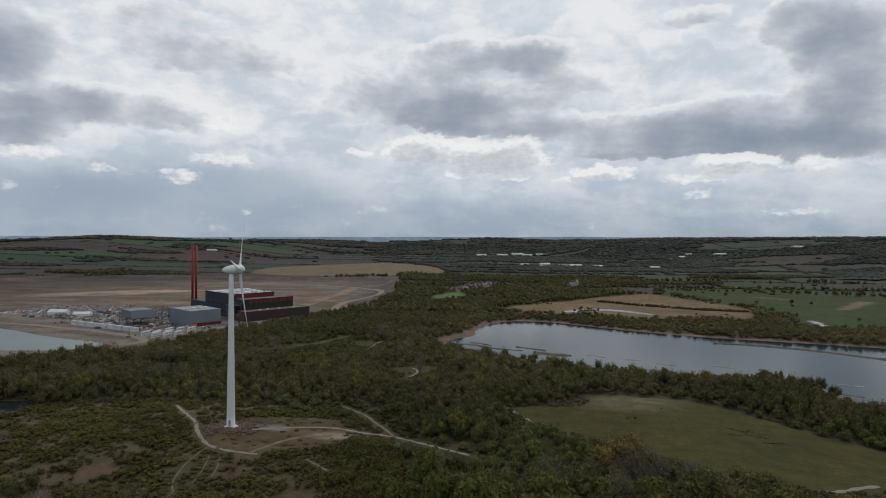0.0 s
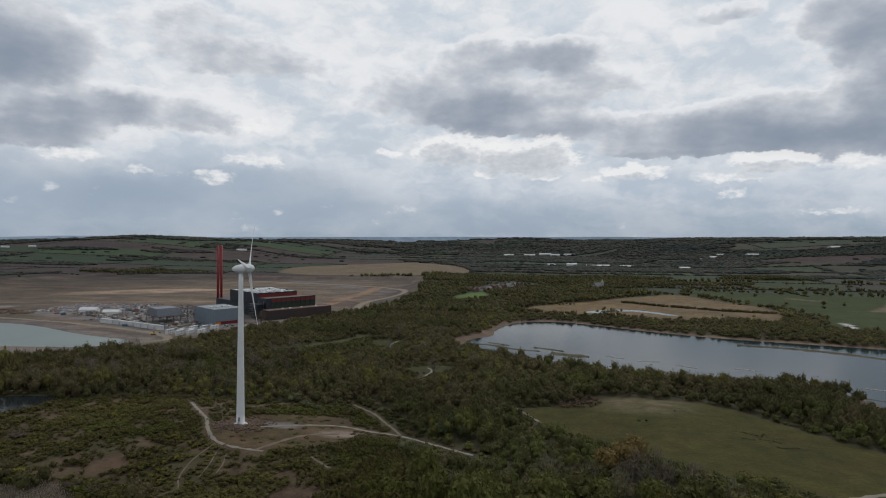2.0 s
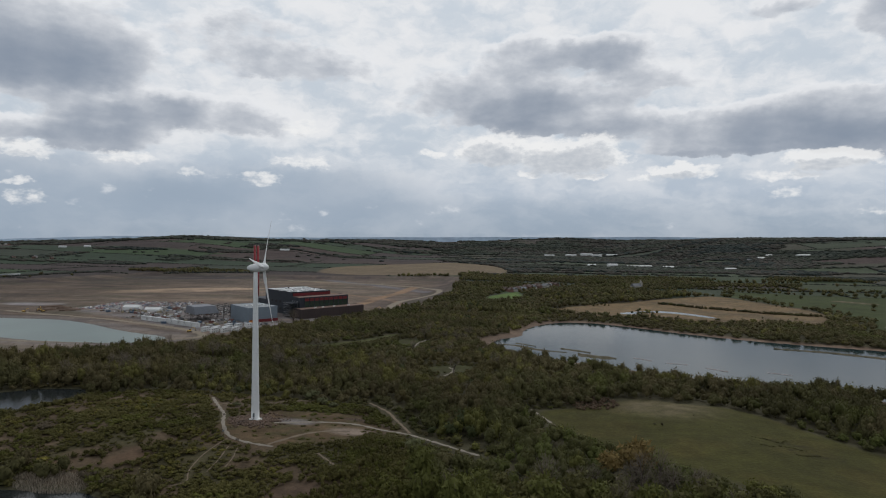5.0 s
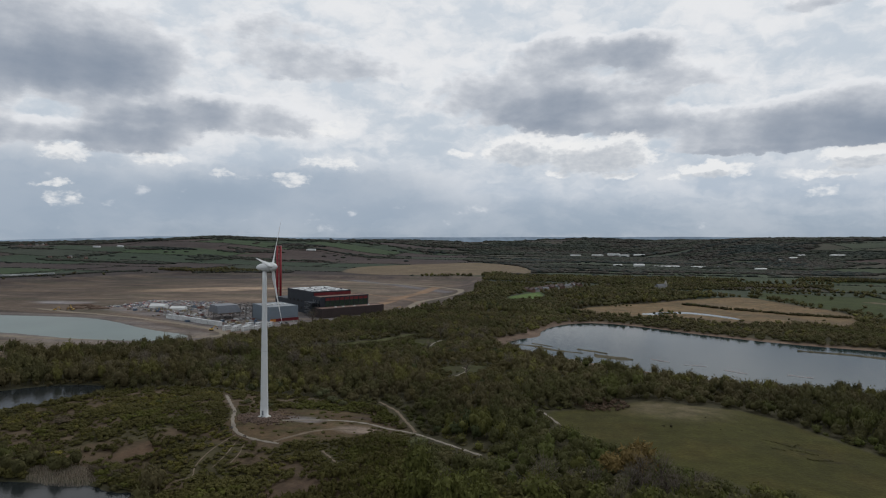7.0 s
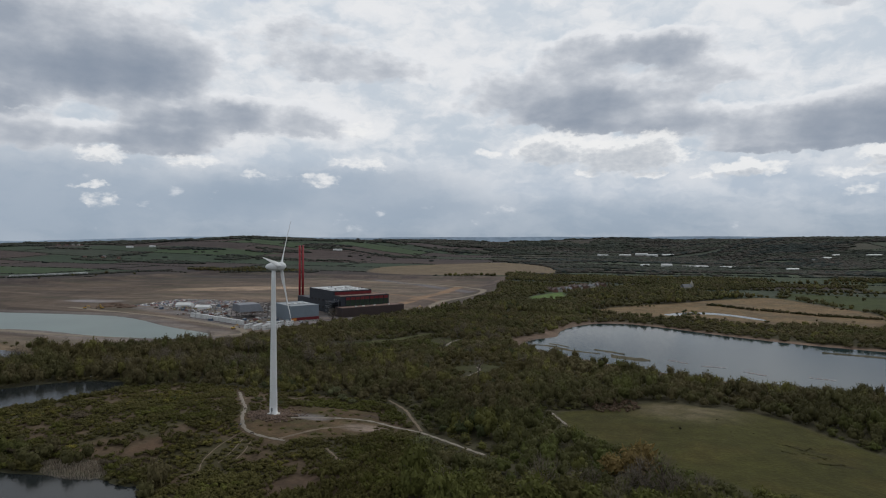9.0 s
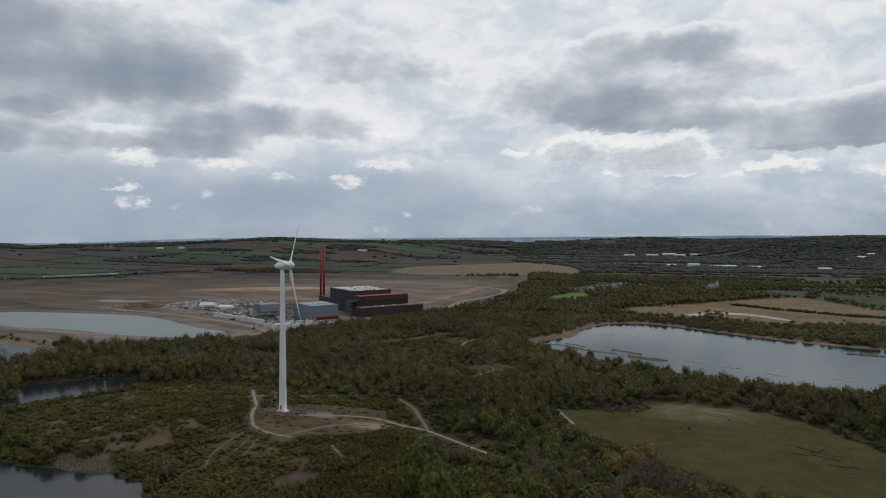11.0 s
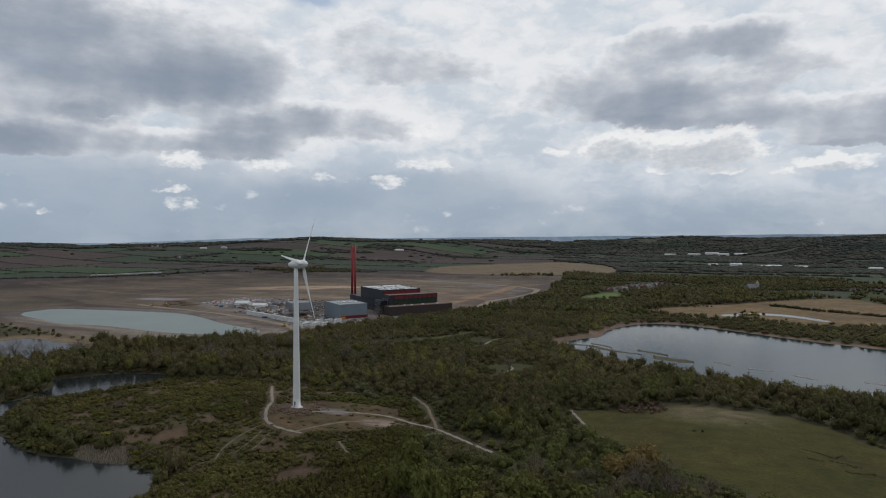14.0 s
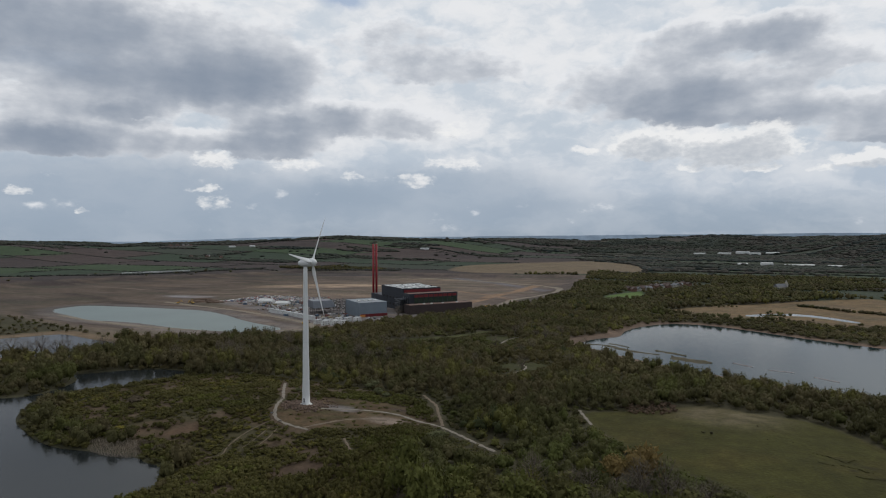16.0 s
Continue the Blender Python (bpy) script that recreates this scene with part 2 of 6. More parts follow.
def material(name, color, rough=0.8, metal=0.0, grain=(), bump=0.0, bump_scale=1.0, spread=0.0, attribute="", object_random=0.0, spec=0.3, translucent=0.0):
    """A node material: base colour times noise at the given (scale, amount) pairs in metres, with relief."""
    mat = bpy.data.materials.new(name)
    mat.use_nodes = True
    nt = mat.node_tree
    bsdf = nt.nodes["Principled BSDF"]
    bsdf.inputs["Roughness"].default_value, bsdf.inputs["Metallic"].default_value = rough, metal
    bsdf.inputs["Specular IOR Level"].default_value = spec
    geo = nt.nodes.new("ShaderNodeNewGeometry")

    def link(a, b):
        nt.links.new(a, b)

    if attribute:
        at = nt.nodes.new("ShaderNodeAttribute")
        at.attribute_name = attribute
        out = at.outputs["Color"]
    else:
        rgb = nt.nodes.new("ShaderNodeRGB")
        rgb.outputs[0].default_value = (*color, 1)
        out = rgb.outputs[0]
    for scale, amount in grain:
        nz = nt.nodes.new("ShaderNodeTexNoise")
        nz.inputs["Scale"].default_value, nz.inputs["Detail"].default_value, nz.inputs["Roughness"].default_value = scale, 5.0, 0.6
        link(geo.outputs["Position"], nz.inputs["Vector"])
        mr = nt.nodes.new("ShaderNodeMapRange")
        for k, v in (("From Min", 0.25), ("From Max", 0.75), ("To Min", 1 - amount), ("To Max", 1 + amount)):
            mr.inputs[k].default_value = v
        link(nz.outputs[0], mr.inputs["Value"])
        mx = nt.nodes.new("ShaderNodeVectorMath")
        mx.operation = "SCALE"
        link(out, mx.inputs[0])
        link(mr.outputs[0], mx.inputs["Scale"])
        out = mx.outputs[0]
    for source, amount in (("Random Per Island", spread), ("Random", object_random)):
        if amount:
            node = geo if source == "Random Per Island" else nt.nodes.new("ShaderNodeObjectInfo")
            mr = nt.nodes.new("ShaderNodeMapRange")
            mr.inputs["To Min"].default_value, mr.inputs["To Max"].default_value = 1 - amount, 1 + amount
            link(node.outputs[source], mr.inputs["Value"])
            mx = nt.nodes.new("ShaderNodeVectorMath")
            mx.operation = "SCALE"
            link(out, mx.inputs[0])
            link(mr.outputs[0], mx.inputs["Scale"])
            out = mx.outputs[0]
    link(out, bsdf.inputs["Base Color"])
    if translucent:
        tr, ms = nt.nodes.new("ShaderNodeBsdfTranslucent"), nt.nodes.new("ShaderNodeMixShader")
        ms.inputs[0].default_value = translucent
        link(out, tr.inputs[0])
        link(bsdf.outputs[0], ms.inputs[1])
        link(tr.outputs[0], ms.inputs[2])
        link(ms.outputs[0], nt.nodes["Material Output"].inputs[0])
    if bump:
        nz = nt.nodes.new("ShaderNodeTexNoise")
        nz.inputs["Scale"].default_value, nz.inputs["Detail"].default_value = bump_scale, 4.0
        link(geo.outputs["Position"], nz.inputs["Vector"])
        b = nt.nodes.new("ShaderNodeBump")
        b.inputs["Strength"].default_value, b.inputs["Distance"].default_value = 1.0, bump
        link(nz.outputs[0], b.inputs["Height"])
        link(b.outputs[0], bsdf.inputs["Normal"])
    return mat


M_GROUND = material("ground_cover", (0, 0, 0), 0.95, attribute="cover", grain=((0.018, 0.22), (0.11, 0.30), (0.7, 0.28)), bump=0.35, bump_scale=0.6, spec=0.1)
M_LEAF = material("foliage_mass", (0, 0, 0), 0.85, attribute="tint", grain=((0.9, 0.16),), spread=0.13, spec=0.1, translucent=0.22)
M_FARLEAF = material("distant_foliage", (0, 0, 0), 0.9, attribute="tint", grain=((0.25, 0.3),), spread=0.15, spec=0.05)
M_TREE = material("foliage", (0, 0, 0), 0.85, attribute="tint", grain=((1.2, 0.16),), spread=0.15, object_random=0.25, spec=0.1, translucent=0.22)
M_BARK = material("bark", (0.075, 0.06, 0.048), 0.9, grain=((2.0, 0.3),), bump=0.05, bump_scale=4)
M_TWIG = material("bare_twigs", (0.120, 0.100, 0.074), 0.9, grain=((1.5, 0.3),))
M_PATH = material("crushed_stone", (0.165, 0.145, 0.12), 0.95, grain=((0.25, 0.22), (1.8, 0.18)), bump=0.05, bump_scale=3)
M_EARTH = material("bare_earth_track", (0.112, 0.086, 0.060), 0.95, grain=((0.2, 0.25), (1.4, 0.2)), bump=0.08, bump_scale=2)
M_HAUL = material("clay_haul_road", (0.165, 0.138, 0.103), 0.95, grain=((0.05, 0.2), (0.5, 0.15)), bump=0.1, bump_scale=1)
M_RUBBLE = material("red_brown_rubble", (0.085, 0.058, 0.043), 0.95, grain=((1.0, 0.35),), spread=0.35)
M_REED = material("dry_reed", (0.22, 0.19, 0.15), 0.95, grain=((0.5, 0.3),), spread=0.3)
M_WHITE = material("white_gelcoat", (0.53, 0.545, 0.55), 0.45, grain=((0.12, 0.05), (1.5, 0.03)))
M_CONCRETE = material("concrete", (0.36, 0.35, 0.32), 0.9, grain=((0.4, 0.15), (3, 0.1)), bump=0.01, bump_scale=6)
M_NAVY = material("navy_cladding", (0.017, 0.021, 0.029), 0.6, grain=((0.08, 0.15), (0.7, 0.10)))
M_BROWN = material("dark_brown_cladding", (0.034, 0.024, 0.023), 0.6, grain=((0.08, 0.15), (0.7, 0.10)))
M_ROOFBROWN = material("brown_flat_roof", (0.13, 0.085, 0.07), 0.9, grain=((0.06, 0.25), (0.5, 0.15)))
M_RED = material("red_cladding", (0.110, 0.011, 0.014), 0.5, grain=((0.1, 0.12),))
M_STACK = material("red_steel_flue", (0.185, 0.013, 0.018), 0.45, grain=((0.08, 0.15), (0.8, 0.08)))
M_GREENGLASS = material("dark_green_glazing", (0.018, 0.032, 0.022), 0.25, spec=0.5, grain=((0.3, 0.2),))
M_GREY = material("blue_grey_cladding", (0.135, 0.165, 0.195), 0.5, grain=((0.08, 0.10), (0.7, 0.06)))
M_PALE = material("pale_roof_sheet", (0.40, 0.41, 0.42), 0.6, grain=((0.15, 0.15),))
M_STEEL = material("galvanised_steel", (0.16, 0.17, 0.18), 0.5, metal=0.4, grain=((0.4, 0.2),))
M_OFFWHITE = material("off_white_panel", (0.45, 0.46, 0.46), 0.6, grain=((0.2, 0.12),), object_random=0.12)
M_WINDOW = material("dark_window", (0.03, 0.035, 0.04), 0.15, spec=0.5)
M_ORANGE = material("orange_panel", (0.42, 0.17, 0.04), 0.6, grain=((0.5, 0.2),))
M_TYRE = material("tyre_rubber", (0.025, 0.025, 0.025), 0.85)
M_BRICK = material("red_brick", (0.13, 0.075, 0.058), 0.9, grain=((0.5, 0.2),), object_random=0.2)
M_TILE = material("clay_roof_tile", (0.078, 0.055, 0.048), 0.85, grain=((0.4, 0.25),), object_random=0.25)
M_SLATE = material("slate_roof", (0.10, 0.105, 0.115), 0.7, grain=((0.4, 0.2),), object_random=0.2)
M_STONE = material("pale_stone", (0.27, 0.255, 0.225), 0.9, grain=((0.5, 0.2),))
M_YELLOW = material("yellow_machine_paint", (0.38, 0.24, 0.05), 0.5, grain=((1.0, 0.2),))
# distant hills: the pale blue haze is put into the base colour
M_FAR = material("haze_blue_hills", (0.23, 0.29, 0.36), 1.0, grain=((0.004, 0.25), (0.02, 0.2)), spec=0.0)


def water_material(name, color, rough, wave, wave_scale, spec=0.5, ior=1.33):
    mat = material(name, color, rough, grain=((0.01, 0.15),), bump=wave, bump_scale=wave_scale, spec=spec)
    mat.node_tree.nodes["Principled BSDF"].inputs["IOR"].default_value = ior
    return mat


M_LAKE = water_material("lake_water", (0.014, 0.028, 0.031), 0.10, 0.035, 0.5, 0.5, 1.22)
M_POND = water_material("pond_water", (0.014, 0.017, 0.018), 0.12, 0.06, 0.7, 0.5, 1.21)
M_MILK = water_material("clay_pit_water", (0.112, 0.142, 0.130), 0.3, 0.02, 0.5, 0.3, 1.22)
M_PALEWATER = water_material("shallow_pond_water", (0.03, 0.034, 0.04), 0.2, 0.05, 0.5, 0.4, 1.14)

# ---- helpers for meshes ----


def mesh_object(name, verts, faces, mat, parent=None):
    me = bpy.data.meshes.new(name)
    me.from_pydata([tuple(v) for v in verts], [], [tuple(f) for f in faces])
    me.materials.append(mat)
    ob = new(name, me)
    ob.parent = parent
    return ob


def part(name, bm, mat, parent, label=""):
    me = bpy.data.meshes.new(name)
    bm.to_mesh(me)
    bm.free()
    me.materials.append(mat)
    ob = new(name, me)
    ob.parent = parent
    return tagged(ob, label)


def smooth(ob):
    ob.data.polygons.foreach_set("use_smooth", [True] * len(ob.data.polygons))
    return ob


def thing(name, place, label, category, group="", turn=0.0, kind=""):
    ob = new(name)
    ob.matrix_basis = pose(*place, 0, 0, turn)
    return tagged(ob, label, category, group, kind)


def add_box(bm, x0, x1, y0, y1, z0, z1, bevel=0.0):
    geo = bmesh.ops.create_cube(bm, size=1.0)
    for v in geo["verts"]:
        v.co = Vector(((x0 + x1) / 2 + v.co.x * (x1 - x0), (y0 + y1) / 2 + v.co.y * (y1 - y0), (z0 + z1) / 2 + v.co.z * (z1 - z0)))
    if bevel:
        edges = list({e for v in geo["verts"] for e in v.link_edges})
        bmesh.ops.bevel(bm, geom=edges, offset=bevel, segments=1, affect="EDGES")
    return bm


def box(x0, x1, y0, y1, z0, z1, bevel=0.0):
    return add_box(bmesh.new(), x0, x1, y0, y1, z0, z1, bevel)


def add_rod(bm, a, b, r0, r1=None, sides=8):
    a, b = Vector(a), Vector(b)
    r1 = r0 if r1 is None else r1
    d = b - a
    m = Matrix.Translation((a + b) / 2) @ d.to_track_quat("Z", "Y").to_matrix().to_4x4()
    bmesh.ops.create_cone(bm, cap_ends=True, segments=sides, radius1=r0, radius2=r1, depth=d.length, matrix=m)
    return bm


def rod(a, b, r0, r1=None, sides=8):
    return add_rod(bmesh.new(), a, b, r0, r1, sides)


def lathe(profile, sides=32):
    """A body of revolution about z from (radius, height) pairs."""
    bm = bmesh.new()
    rings = []
    for r, z in profile:
        rings.append([bm.verts.new((r * math.cos(2 * math.pi * i / sides), r * math.sin(2 * math.pi * i / sides), z)) for i in range(sides)])
    for low, high in zip(rings, rings[1:]):
        for i in range(sides):
            bm.faces.new((low[i], low[(i + 1) % sides], high[(i + 1) % sides], high[i]))
    bm.faces.new(rings[0][::-1])
    bm.faces.new(rings[-1])
    return bm

# ---- the lie of the land ----


def inside(poly, x, y, grow=0.0):
    """Signed distance to a polygon, negative inside, for arrays of points."""
    x, y = np.asarray(x, float), np.asarray(y, float)
    p = np.array(poly, float)
    out = np.full(x.shape, 1e4)
    near = (x > p[:, 0].min() - 150) & (x < p[:, 0].max() + 150) & (y > p[:, 1].min() - 150) & (y < p[:, 1].max() + 150)
    if not near.any():
        return out
    px, py = x[near], y[near]
    best, odd = np.full(px.shape, 1e9), np.zeros(px.shape, bool)
    for (ax, ay), (bx, by) in zip(p, np.roll(p, -1, 0)):
        ex, ey = bx - ax, by - ay
        t = np.clip(((px - ax) * ex + (py - ay) * ey) / (ex * ex + ey * ey + 1e-9), 0, 1)
        best = np.minimum(best, np.hypot(px - ax - t * ex, py - ay - t * ey))
        if ey != 0:
            odd ^= ((ay > py) != (by > py)) & (px < ex * (py - ay) / ey + ax)
    out[near] = np.where(odd, -best, best)
    return out - grow


def along(line, x, y):
    """Distance to an open line."""
    x, y = np.asarray(x, float), np.asarray(y, float)
    best = np.full(x.shape, 1e4)
    for (ax, ay), (bx, by) in zip(line, line[1:]):
        ex, ey = bx - ax, by - ay
        t = np.clip(((x - ax) * ex + (y - ay) * ey) / (ex * ex + ey * ey + 1e-9), 0, 1)
        best = np.minimum(best, np.hypot(x - ax - t * ex, y - ay - t * ey))
    return best


def step(a, b, v):
    t = np.clip((v - a) / (b - a), 0, 1)
    return t * t * (3 - 2 * t)


def ripple(x, y, size, seed=0.0):
    """A cheap smooth random field between about -1 and 1."""
    x, y = x / size + seed * 3.7, y / size - seed * 2.3
    return (np.sin(x * 1.0 + 1.3 * np.sin(y * 0.9 + seed)) * np.cos(y * 1.1 + 1.1 * np.sin(x * 0.7 - seed)) + 0.5 * np.sin(2.3 * x + 1.9 * y + seed) * np.cos(2.1 * y - 1.7 * x)) / 1.3


def smooth_poly(poly, rounds=2):
    for _ in range(rounds):
        out = []
        for a, b in zip(poly, poly[1:] + poly[:1]):
            out += [(0.75 * a[0] + 0.25 * b[0], 0.75 * a[1] + 0.25 * b[1]), (0.25 * a[0] + 0.75 * b[0], 0.25 * a[1] + 0.75 * b[1])]
        poly = out
    return poly


def smooth_line(line, rounds=3):
    for _ in range(rounds):
        out = [line[0]]
        for a, b in zip(line, line[1:]):
            out += [(0.75 * a[0] + 0.25 * b[0], 0.75 * a[1] + 0.25 * b[1]), (0.25 * a[0] + 0.75 * b[0], 0.25 * a[1] + 0.75 * b[1])]
        line = out + [line[-1]]
    return line


LAKE_Z, POND_Z, PIT_Z, PITLAKE_Z = -8.0, -4.7, -13.5, -13.3
LAKE = smooth_poly([(0, 630), (12, 668), (38, 690), (36, 722), (50, 770), (85, 812), (126, 812), (165, 786), (212, 745), (255, 716), (292, 695), (345, 676), (395, 658), (449, 636), (520, 602), (575, 545),
                    (560, 480), (460, 430), (330, 385), (290, 398), (281, 418), (283, 440), (270, 470), (246, 484), (222, 488), (186, 500), (122, 530), (60, 572), (20, 610)])
POINT = [(240, 450), (238, 474), (244, 481), (266, 466), (279, 446), (274, 430), (240, 436)]
POND = smooth_poly([(-323, 358), (-294, 390), (-254, 394), (-245, 381), (-247, 352), (-270, 327), (-279, 301), (-280, 286), (-264, 266), (-246, 253), (-201, 233), (-174, 236), (-145, 238), (-133, 231),
                    (-125, 235), (-115, 222), (-108, 201), (-130, 170), (-230, 140), (-340, 190), (-360, 270), (-313, 285), (-296, 302), (-306, 340), (-330, 352)])
PITLAKE = smooth_poly([(-777, 677), (-779, 745), (-721, 750), (-621, 756), (-558, 756), (-493, 726), (-425, 680), (-334, 646), (-360, 610), (-393, 603), (-448, 601), (-514, 616), (-571, 627), (-628, 617), (-668, 638)])
POND_FAR = smooth_poly([(-560, 440), (-530, 480), (-520, 500), (-460, 482), (-420, 478), (-380, 440), (-400, 400), (-470, 380), (-560, 400)])
MERE = smooth_poly([(167, 908), (200, 935), (234, 951), (263, 940), (303, 885), (290, 872), (258, 918), (220, 925), (190, 895)])
PIT = [(-1250, 900), (-1169, 1154), (-1034, 1334), (-936, 1600), (-541, 1560), (-253, 1602), (-112, 1640), (-95, 1167), (-114, 968), (-146, 880), (-180, 820), (-236, 712), (-268, 640),
       (-280, 582), (-310, 532), (-385, 492), (-560, 545), (-790, 600), (-1150, 690)]
MEADOW = smooth_poly([(40, 372), (51, 346), (65, 324), (86, 292), (108, 280), (130, 258), (153, 248), (183, 251), (225, 270), (222, 303), (200, 330), (185, 357), (165, 397), (132, 396), (104, 414), (77, 385)], 2)
PAD = smooth_poly([(-125, 310), (-122, 323), (-111, 338), (-88, 350), (-60, 351), (-52, 335), (-47, 308), (-60, 297), (-86, 287), (-103, 291)])
SCRUB = [(-262, 345), (-250, 372), (-200, 392), (-140, 388), (-80, 378), (-50, 362), (-30, 330), (-22, 300), (-10, 255), (0, 180), (-110, 180), (-108, 235), (-200, 236), (-262, 270), (-276, 300)]
REEDS = smooth_poly([(56, 903), (146, 1012), (209, 1052), (254, 1095), (336, 1170), (399, 1200), (438, 1071), (474, 975), (440, 880), (392, 800), (356, 832), (270, 826), (222, 858), (162, 872), (111, 872)])
GREENS = [(450, 1300), (582, 1258), (829, 1180), (900, 900), (640, 765), (540, 752), (462, 752), (430, 772), (484, 868), (486, 975), (450, 1071), (412, 1200)]
GREENS_FAR = [(656, 1540), (927, 1630), (784, 1319), (628, 1363)]
LAWN = [(-16, 1015), (-18, 1115), (33, 1208), (42, 1101)]
TAN = smooth_poly([(-489, 1630), (-560, 1854), (-528, 2037), (-371, 2219), (-238, 2440), (-54, 2259), (22, 1853), (-28, 1710), (-255, 1620)], 2)
GLADE_B = smooth_poly([(-92, 484), (-62, 466), (-48, 476), (-58, 492), (-80, 494)])
GLADE_C = smooth_poly([(-92, 606), (-98, 622), (-78, 646), (-60, 630), (-64, 604)])
STRIP = [(-165, 588), (-151, 595), (-123, 619), (-98, 663)]
GLADE = smooth_poly([(-48, 500), (-28, 518), (-4, 518), (2, 494), (-30, 476)])
MUD = smooth_poly([(-70, 231), (-67, 240), (-60, 246), (-48, 244), (-38, 231), (-44, 221), (-59, 216)])
LOOP = smooth_line([(-159, 376), (-140, 346), (-130, 332), (-124, 316), (-113, 298), (-107, 293), (-99, 289), (-84, 286)])
INNER = smooth_line([(-88, 288), (-83, 295), (-76, 306), (-67, 315), (-55, 318)])
DRIVE = smooth_line([(-97, 320), (-85, 327), (-73, 331), (-54, 333), (-39, 324), (-24, 320), (-11, 309), (1, 297), (14, 288)])
BRANCH = smooth_line([(-60, 384), (-53, 375), (-43, 363), (-36, 346), (-27, 328), (-24, 321)])
UPPER = smooth_line([(-146, 352), (-141, 362), (-128, 358), (-119, 368), (-108, 378), (-96, 382)])
TRACK_A = smooth_line([(-110, 293), (-112, 281), (-113, 272), (-112, 258), (-106, 248), (-112, 244)])
TRACK_B = smooth_line([(-105, 283), (-103, 270), (-103, 258)])
TRACK_C = smooth_line([(-100, 282), (-97, 271), (-97, 263)])
TRACK_D = smooth_line([(-60, 280), (-54, 272), (-47, 263)])
LOWER = smooth_line([(-8, 244), (-4, 241), (3, 238), (9, 234), (20, 226)])
WOODPATH = smooth_line([(-24, 470), (-20, 480), (-18, 498), (-23, 506)])
RIDE = smooth_line([(-66, 596), (-67, 618), (-60, 634)])
FIELDPATH = smooth_line([(40, 374), (44, 362), (50, 347)])
FIELDEDGE = smooth_line([(50, 347), (61, 327), (74, 308), (87, 291), (98, 276), (112, 264)])
FIELDEND = smooth_line([(155, 247), (162, 248), (172, 253), (182, 256)])
DIPPATH = smooth_line([(68, 272), (72, 267), (78, 257), (95, 246), (100, 238)])
HAUL = smooth_line([(-700, 830), (-565, 789), (-482, 761), (-405, 731), (-352, 704), (-316, 672), (-312, 645), (-335, 632), (-420, 596), (-560, 600), (-700, 640)])
HAUL_FAR = smooth_line([(-150, 900), (-175, 1010), (-150, 1110), (-110, 1200), (-140, 1330), (-300, 1420), (-520, 1480)])
BEARINGS = (-1.8, -1.4, -1.04, -0.92, -0.74, -0.57, -0.52, -0.45, -0.32, -0.19, -0.08, 0.0, 0.07, 0.17, 0.25, 0.33, 0.44, 0.69, 1.2)
CRESTS = (45, 48, 30, 36, 40, 68, 72, 57, 52, 53, 50, 62, 72, 66, 76, 86, 92, 102, 105)


def hill(x, y, cx, cy, size, high):
    return high * np.exp(-((x - cx) ** 2 + (y - cy) ** 2) / size ** 2)


def land(x, y):
    """Height of the ground."""
    x, y = np.asarray(x, float), np.asarray(y, float)
    z = -6 + hill(x, y, -110, 315, 60, 6.1) + hill(x, y, -30, 240, 60, 5.5) + hill(x, y, 70, 300, 80, 2.9) + hill(x, y, 160, 270, 90, 5.8) + hill(x, y, 20, 150, 120, 7.3)
    z = z + hill(x, y, -200, 330, 80, 4.6) + hill(x, y, -110, 250, 40, -1.6) + hill(x, y, 20, 400, 80, 3.6) + hill(x, y, 130, 380, 60, 4.3)
    r = np.hypot(x, y)
    z = z + 0.5 * ripple(x, y, 23, 1) * step(80, 160, y) + 1.2 * ripple(x, y, 190, 2) * step(900, 1500, r)
    crest = np.interp(x / np.maximum(y, 200), BEARINGS, CRESTS)
    start = np.interp(x / np.maximum(y, 200), (-0.35, -0.12, 0.16, 0.3), (2300, 3250, 3250, 2300))
    rise = step(start, np.minimum(start + 1200, 4150), r) - 0.5 * step(4200, 4700, r)
    z = z + rise * (crest + 8 + 5 * ripple(x, y, 260, 3) + 2 * ripple(x, y, 90, 4))
    pit = inside(PIT, x, y)
    z = np.where(pit < 90, z + (PIT_Z - z + 0.7 * ripple(x, y, 60, 5) + 2.2 * np.maximum(ripple(x, y, 140, 6), 0) * step(1000, 1150, y)) * step(25, -60 + 0 * y, pit), z)
    for poly, level, bank in ((LAKE, LAKE_Z, 9), (POND, POND_Z, 2.5), (PITLAKE, PITLAKE_Z, 14), (POND_FAR, -6.6, 6), (MERE, -6.4, 5)):
        d = inside(poly, x, y)
        shore = np.where(d < 0, level - 1.5 * step(0, -8, d), level + 0.25 + 0.06 * np.maximum(d, 0))
        z = np.where(d < bank * 3, z + (shore - z) * step(bank * 3, 2.0, d), z)
    return z


def ground_at(x, y):
    return float(land(np.array([x]), np.array([y]))[0])


FIELD_U, FIELD_V = 470.0, 235.0


def cells(x, y):
    """Field pattern of the far farmland: a cell number and the distance to its hedge."""
    c, s = math.cos(-0.10), math.sin(-0.10)
    u, v = x * c + y * s + 40 * ripple(x, y, 700, 8), -x * s + y * c + 40 * ripple(x, y, 600, 9)
    row = np.floor(v / FIELD_V)
    u = u + 217 * (row % 3)
    col = np.floor(u / FIELD_U)
    fu, fv = u / FIELD_U - col, v / FIELD_V - row
    edge = np.minimum(np.minimum(fu, 1 - fu) * FIELD_U, np.minimum(fv, 1 - fv) * FIELD_V)
    key = np.abs(np.sin(row * 12.9898 + col * 78.233) * 43758.5453) % 1.0
    return key, edge


